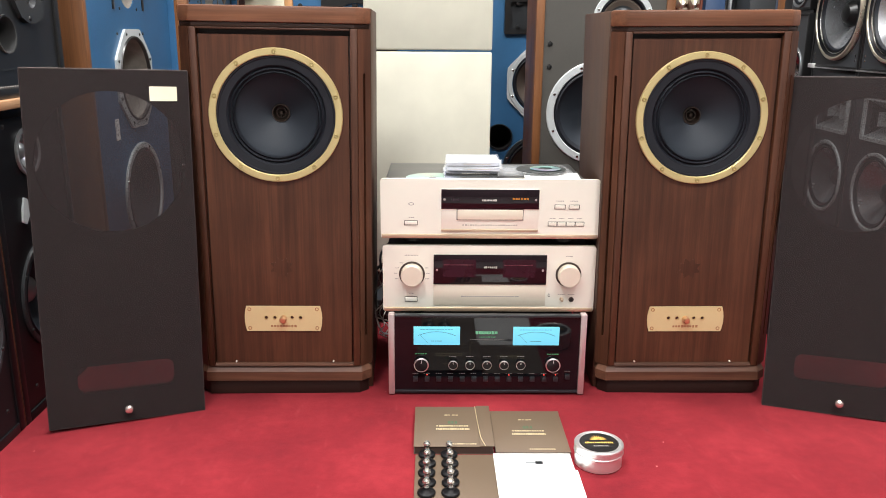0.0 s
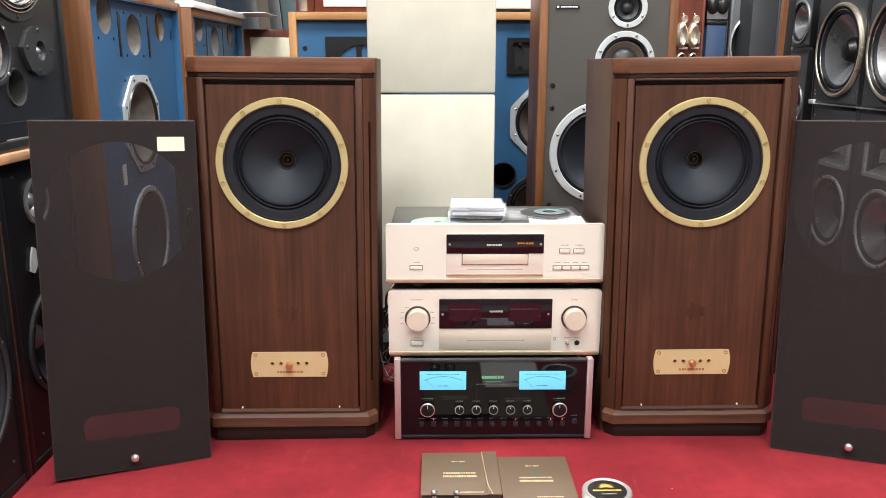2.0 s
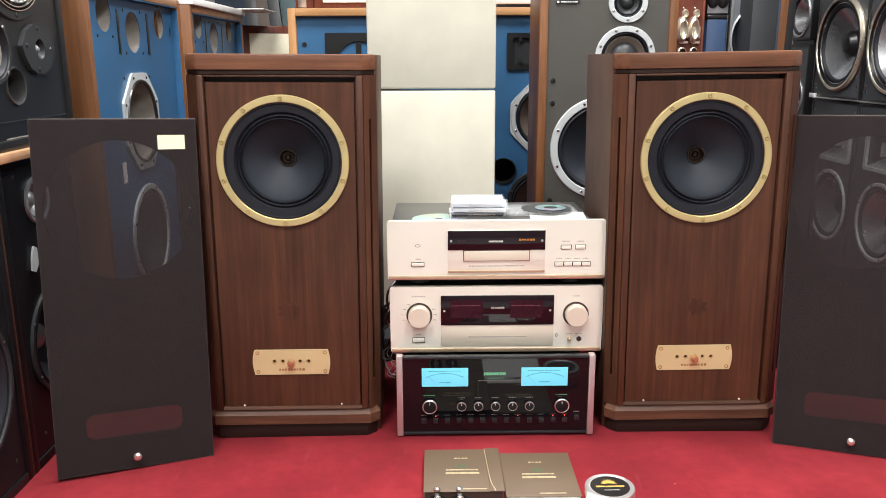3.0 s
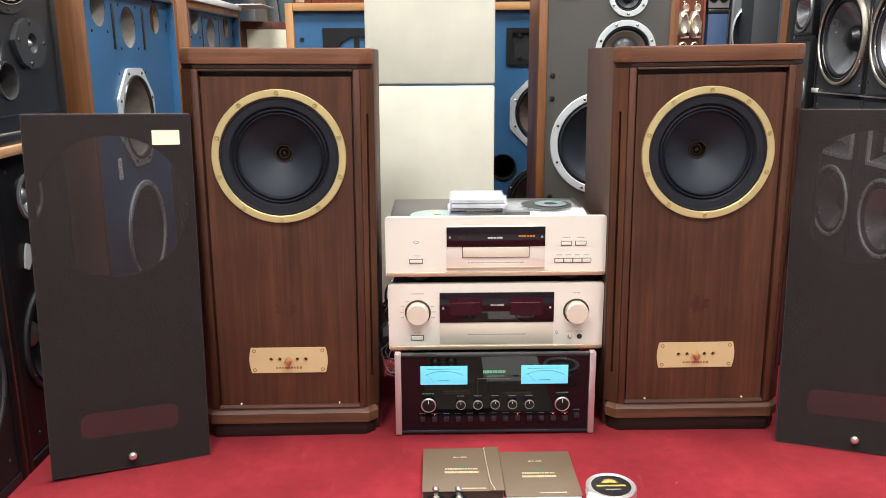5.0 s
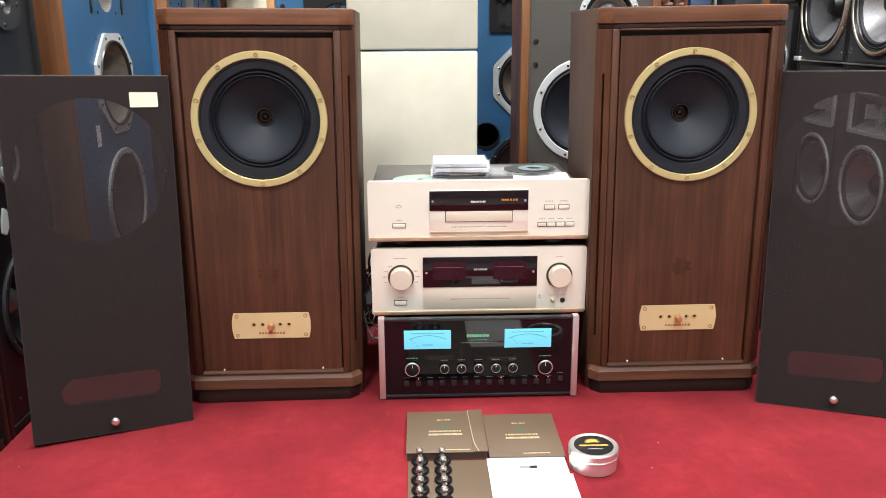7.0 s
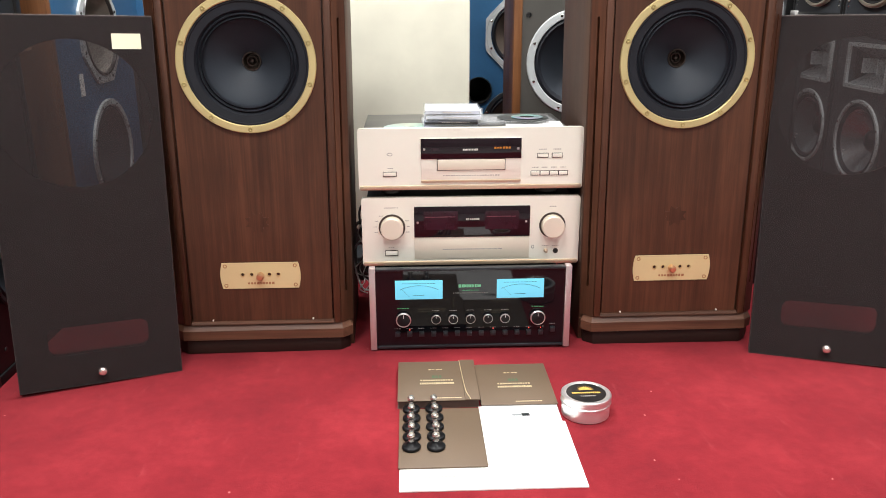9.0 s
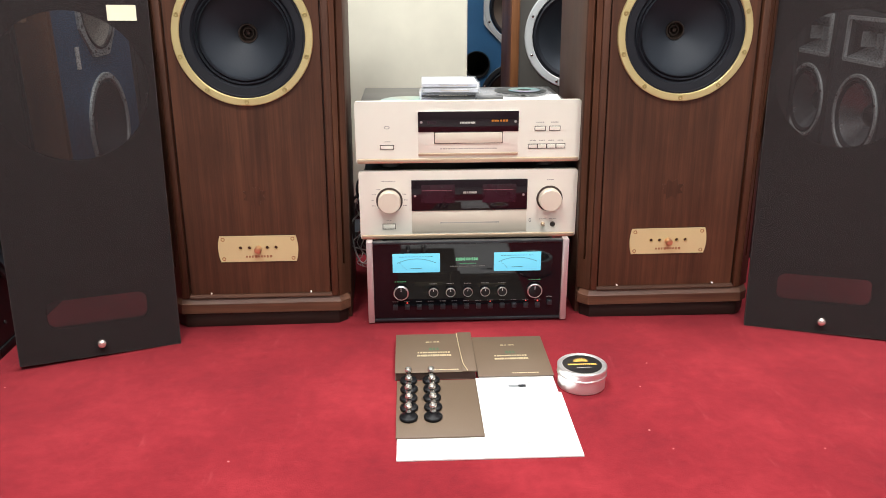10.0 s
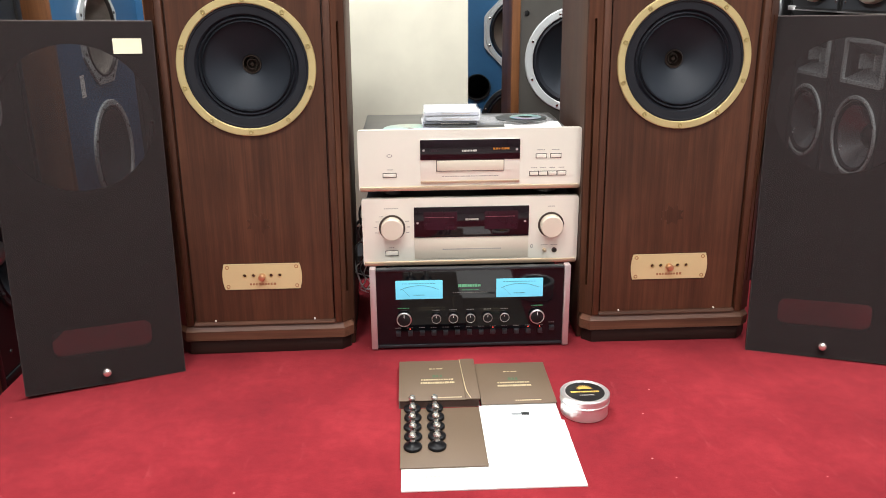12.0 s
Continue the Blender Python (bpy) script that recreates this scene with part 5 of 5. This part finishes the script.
lb = part("maker_plate", box(-0.152, -0.085, 0.003, 0.0058, 0.966, 0.976), M["label_black"], t, "black name plate")
part("printed_mark", bars(-0.138, -0.09, 0.971, 0.004, 0.003, 10, 111, 0.0003), M["white"], lb)
part("round_mark", lathe([(0, 0.0026), (0.0033, 0.0028), (0.0033, 0.0032)], 14, (-0.146, 0, 0.971)), M["white"], lb)

# back right group
t = cabinet("horn_speaker", pose(0.8205, 2.96, 0, 0, 0, 6), 0.100, 1.12, 0.3, "red-brown loudspeaker with two rows of gold horns", M["redwood"], M["redwood"], M["redwood"], [], recess=0.004, edge=0.008)
for x in (-0.024, 0.016):
    part("small_horn", lathe([(0.014, 0.003), (0.014, -0.006), (0.011, -0.010), (0.008, -0.004), (0, -0.003)], 24, (x + 0.004, 0, 0.957), sx=0.75), M["gold_satin"], t, "satin gold horn")
    part("horn", lathe([(0.044, 0.003), (0.044, -0.006), (0.040, -0.014), (0.030, -0.020), (0.014, -0.012), (0, -0.010)], 32, (x - 0.005, 0, 0.905), sx=0.44), M["gold_satin"], t, "satin gold horn")
    part("horn_block", box(x + 0.005, x + 0.018, -0.012, 0.0035, 0.878, 0.916, 0.003), M["gold_satin"], t)
    part("horn_bar", box(x - 0.012, x + 0.018, -0.010, 0.0035, 0.860, 0.868, 0.002), M["gold_satin"], t)
    ring = part("lower_ring", lathe([(0.024, 0.003), (0.024, -0.006), (0.020, -0.009), (0.017, -0.004), (0.016, 0.003)], 28, (x, 0, 0.826), sx=0.66), M["gold_satin"], t)
    part("lower_cone", lathe([(0.0165, 0.0035), (0.008, 0.0036), (0, 0.0034)], 20, (x, 0, 0.826), sx=0.66), M["label_black"], ring)
    for z in (0.975, 0.795):
        again("bolt", BOLT_BLACK, t, pose(x, 0.004, z))
t = thing("blue_case", pose(0.935, 3.05, 0), "blue painted loudspeaker case with a black top edge", "loudspeaker")
part("body", box(-0.028, 0.041, 0.0, 0.35, 0.0, 0.944, 0.004), M["blue_navy"], t)
part("side_strip", box(0.0412, 0.047, 0.002, 0.35, 0.0, 0.958, 0.002), M["label_black"], t)
part("top_trim", box(-0.030, 0.0410, -0.003, 0.352, 0.9443, 0.958, 0.003), M["label_black"], t)
t = thing("black_case", pose(0.945, 3.06, 0.9585), "small grey-fronted case with black cones on a blue one", "box")
part("body", prism([(-0.040, 0.0), (0.036, 0.0), (0.036, 0.22), (-0.040, 0.22)], 0.0, 0.12, 0.004), M["label_black"], t)
part("front_panel", box(-0.038, 0.034, -0.004, -0.0004, 0.004, 0.110, 0.001), M["pewter"], t, "grey front panel")
for x in (-0.020, 0.014):
    part("cone", lathe([(0.030, -0.004), (0.028, -0.010), (0.016, -0.016), (0, -0.018)], 24, (x, 0, 0.050), sx=0.7), M["label_black"], t, "black cone")
t = cabinet("floor_speaker", pose(1.068, 3.03, 0, 0, 0, -8), 0.17, 1.10, 0.34, "grey loudspeaker with a long-throw woofer", M["grey_front"], M["pewter_dark"], M["pewter_dark"], [ellipse_pts(-0.02, 0.880, 0.056, 0.085, 32)], recess=0.003, edge=0.012)
un = part("woofer", lathe([(0.094, 0.003), (0.094, -0.004), (0.086, -0.006), (0.084, 0.004)], 40, (-0.02, 0, 0.880), sx=0.66), M["pewter"], t)
part("surround", lathe([(0.084, 0.003), (0.08, -0.003), (0.075, 0.004)], 40, (-0.02, 0, 0.880), sx=0.66), M["rubber"], un)
part("cone", lathe([(0.076, 0.003), (0.05, 0.03), (0.02, 0.05), (0, 0.05)], 40, (-0.02, 0, 0.880), sx=0.66), M["charcoal"], un)
t = thing("grey_case", pose(1.11, 2.93, 0), "dark grey flat loudspeaker case", "loudspeaker")
part("body", box(-0.096, -0.010, 0.0, 0.3, 0.0, 1.14, 0.004), M["charcoal"], t)
part("side_strip", box(-0.0098, -0.002, 0.002, 0.29, 0.0, 1.138, 0.001), M["blue_dark"], t)
t = thing("teak_case", pose(1.132, 2.95, 0, 0, 1.0, 0), "teak sided loudspeaker case", "loudspeaker")
part("side_panel", box(-0.034, -0.008, 0.0, 0.3, 0.002, 1.2, 0.002), M["teak"], t)
part("body", box(-0.0075, 0.03, 0.03, 0.3, 0.004, 1.2, 0.002), M["black_matt"], t)


def big_woofer_box(y, label):
    """A black bass cabinet of the right row with one large gold-rimmed woofer."""
    t = cabinet("bass_speaker", pose(1.372, y, 0.669, 0, 0, -90), 0.345, 0.46, 0.36, label, M["bass_front"], M["black_matt"], M["black_matt"], [ellipse_pts(0.012, 0.190, 0.136, 0.136)], group="gold-rimmed bass speakers", recess=0.003, edge=0.012)
    u = part("woofer", lathe([(0.157, 0.003), (0.160, -0.003), (0.159, -0.010), (0.154, -0.014), (0.148, -0.013), (0.146, -0.006)], 56, (0.012, 0, 0.190)), M["gold_satin"], t, "polished gold-rimmed woofer")
    part("inner_ring", lathe([(0.1475, -0.010), (0.1455, -0.011), (0.139, -0.004), (0.134, 0.0), (0.131, 0.004)], 56, (0.012, 0, 0.190)), M["glass_knob"], u, "black stepped ring")
    part("bright_ring", lathe([(0.1385, -0.0036), (0.1370, -0.0066), (0.1345, -0.0054), (0.1335, -0.001)], 56, (0.012, 0, 0.190)), M["steel"], u)
    part("surround", lathe([(0.1335, 0.002), (0.130, -0.003), (0.124, -0.003), (0.119, 0.005)], 56, (0.012, 0, 0.190)), M["rubber"], u)
    part("cone", lathe([(0.120, 0.004), (0.10, 0.022), (0.07, 0.045), (0.046, 0.061), (0.04, 0.063)], 56, (0.012, 0, 0.190)), M["silver_cone"], u, "silver-grey metal cone")
    part("dust_cap", lathe([(0.046, 0.061), (0.043, 0.035), (0.029, 0.016), (0, 0.008)], 28, (0.012, 0, 0.190)), M["label_black"], u)
    for x in (-0.145, 0.145):
        for z in (0.035, 0.05):
            again("bolt", BOLT_BLACK, t, pose(x, 0.003, z))
    part("bright_strip", box(-0.130 if y > 3 else -0.172, 0.172, -0.004, 0.02, -0.0, 0.005, 0.001), M["silver"], t)
    if y > 3:
        part("end_block", box(-0.172, -0.131, -0.008, 0.02, 0.0, 0.016, 0.002), M["white"], t, "white end block")
    return t


big_woofer_box(3.050, "black bass loudspeaker with gold-rimmed silver woofer")
big_woofer_box(2.700, "black bass loudspeaker with gold-rimmed silver woofer, end of row")
for y in (3.052, 2.720):
    t = cabinet("floor_speaker", pose(1.378, y, 0.0, 0, 0, -90), 0.33, 0.6685, 0.36, "charcoal loudspeaker with horn and large woofer under another", M["bass_front"], M["charcoal"], M["charcoal"], [ellipse_pts(0.022, 0.297, 0.114, 0.114), round_rect(-0.078, 0.136, 0.466, 0.586, 0.008)], group="lower row of dark loudspeakers", recess=0.003, edge=0.012)
    driver(t, 0.022, 0.297, 0.128, M["pale_alloy"], M["silver_cone"], 0.055, 0.003, 0.10, 0.35, M["charcoal"], 8)
    for bxx in (-0.140, 0.140):
        again("bolt", BOLT_BLACK, t, pose(bxx, 0.003, 0.628))
    hn = part("horn", sheet_holes(round_rect(-0.088, 0.146, 0.456, 0.596, 0.008), [round_rect(-0.076, 0.134, 0.468, 0.584, 0.006)], -0.006, 0.003), M["pale_alloy"], t, "pale rectangular horn")
    # the horn's flaring lips and its throat
    for za, zb in ((0.468, 0.508), (0.584, 0.548)):
        lip = bmesh.new()
        q = [(-0.076, 0.003, za), (0.134, 0.003, za), (0.090, 0.055, zb), (-0.032, 0.055, zb)]
        lo = [lip.verts.new(p) for p in q]
        hi = [lip.verts.new((x, yy + 0.004, z)) for x, yy, z in q]
        lip.faces.new(lo)
        lip.faces.new(hi[::-1])
        for k in range(4):
            lip.faces.new((lo[k], lo[(k + 1) % 4], hi[(k + 1) % 4], hi[k]))
        part("horn_lip", lip, M["pewter"], hn)
    part("horn_throat", box(-0.07, 0.13, 0.060, 0.064, 0.475, 0.58), M["felt"], hn)
    for x in (-0.012, 0.07):
        part("horn_vane", box(x - 0.003, x + 0.003, 0.008, 0.055, 0.505, 0.55), M["pale_alloy"], hn)
for z0, lab in ((0.0, "black loudspeaker column under a smaller one"), (0.878, "small black loudspeaker with a silver cone, stacked")):
    hgt = 0.30 if z0 else 0.8775 - 0.012
    t = cabinet("small_monitor", pose(1.40, 3.437, z0, 0, 0, -90), 0.205, hgt, 0.30, lab, M["grey_front"], M["black_matt"], M["black_matt"], [ellipse_pts(0, hgt - 0.206, 0.07, 0.07)], group="small black monitors", recess=0.003, edge=0.010)
    if not z0:
        part("top_spacer", box(-0.09, 0.09, 0.02, 0.28, hgt + 0.0003, 0.8777), M["label_black"], t)
    driver(t, 0.0, hgt - 0.206, 0.084, M["pewter"], M["silver_cone"], 0.045, 0.003, 0.12, 0.3, M["label_black"], 4, BOLT_BLACK)

# unseen black boxes added behind the walnut pair to darken the gaps
for x, w in ((0.815, 0.25), (-0.628, 0.12)):
    t = cabinet("floor_speaker", pose(x, 2.215, 0), w, 0.60, 0.22, "unseen dark box filling the gap behind a walnut loudspeaker", M["black_matt"], M["black_matt"], M["black_matt"], [ellipse_pts(0, 0.42, 0.040, 0.040, 28)], group="narrow black loudspeakers", recess=0.003, edge=0.010)
    driver(t, 0.0, 0.42, 0.046, M["black_matt"], M["cone"], 0.03, 0.003, 0.12, 0.3, M["cone"], 4, BOLT_BLACK)

# power block and its tangle behind the stack
block = thing("power_strip", pose(-0.150, 2.36, 0.0, 0, 0, 8), "black mains block with cables on the carpet", "power strip")
part("body", box(-0.075, 0.075, -0.06, 0.06, 0.0, 0.066, 0.006), M["black_matt"], block)
for k in (-0.045, 0.0, 0.045):
    part("socket", lathe([(0, -0.0005), (0.016, -0.0005), (0.018, -0.003), (0.020, 0.0)], 20, (k, -0.060, 0.036)), M["charcoal"], block)
for i, pts in enumerate((
        ((-0.135, 2.02, 0.155), (-0.150, 1.99, 0.14), (-0.138, 1.975, 0.115), (-0.150, 1.97, 0.095), (-0.132, 1.97, 0.085)),
        ((-0.130, 2.01, 0.150), (-0.142, 1.985, 0.125), (-0.128, 1.98, 0.105), (-0.140, 1.975, 0.088)))):
    tagged(new("cable", mesh_from(tube(pts, 0.0014), "cable", M["silver"])), "loose bright silver speaker wire behind the amplifiers", "cable")
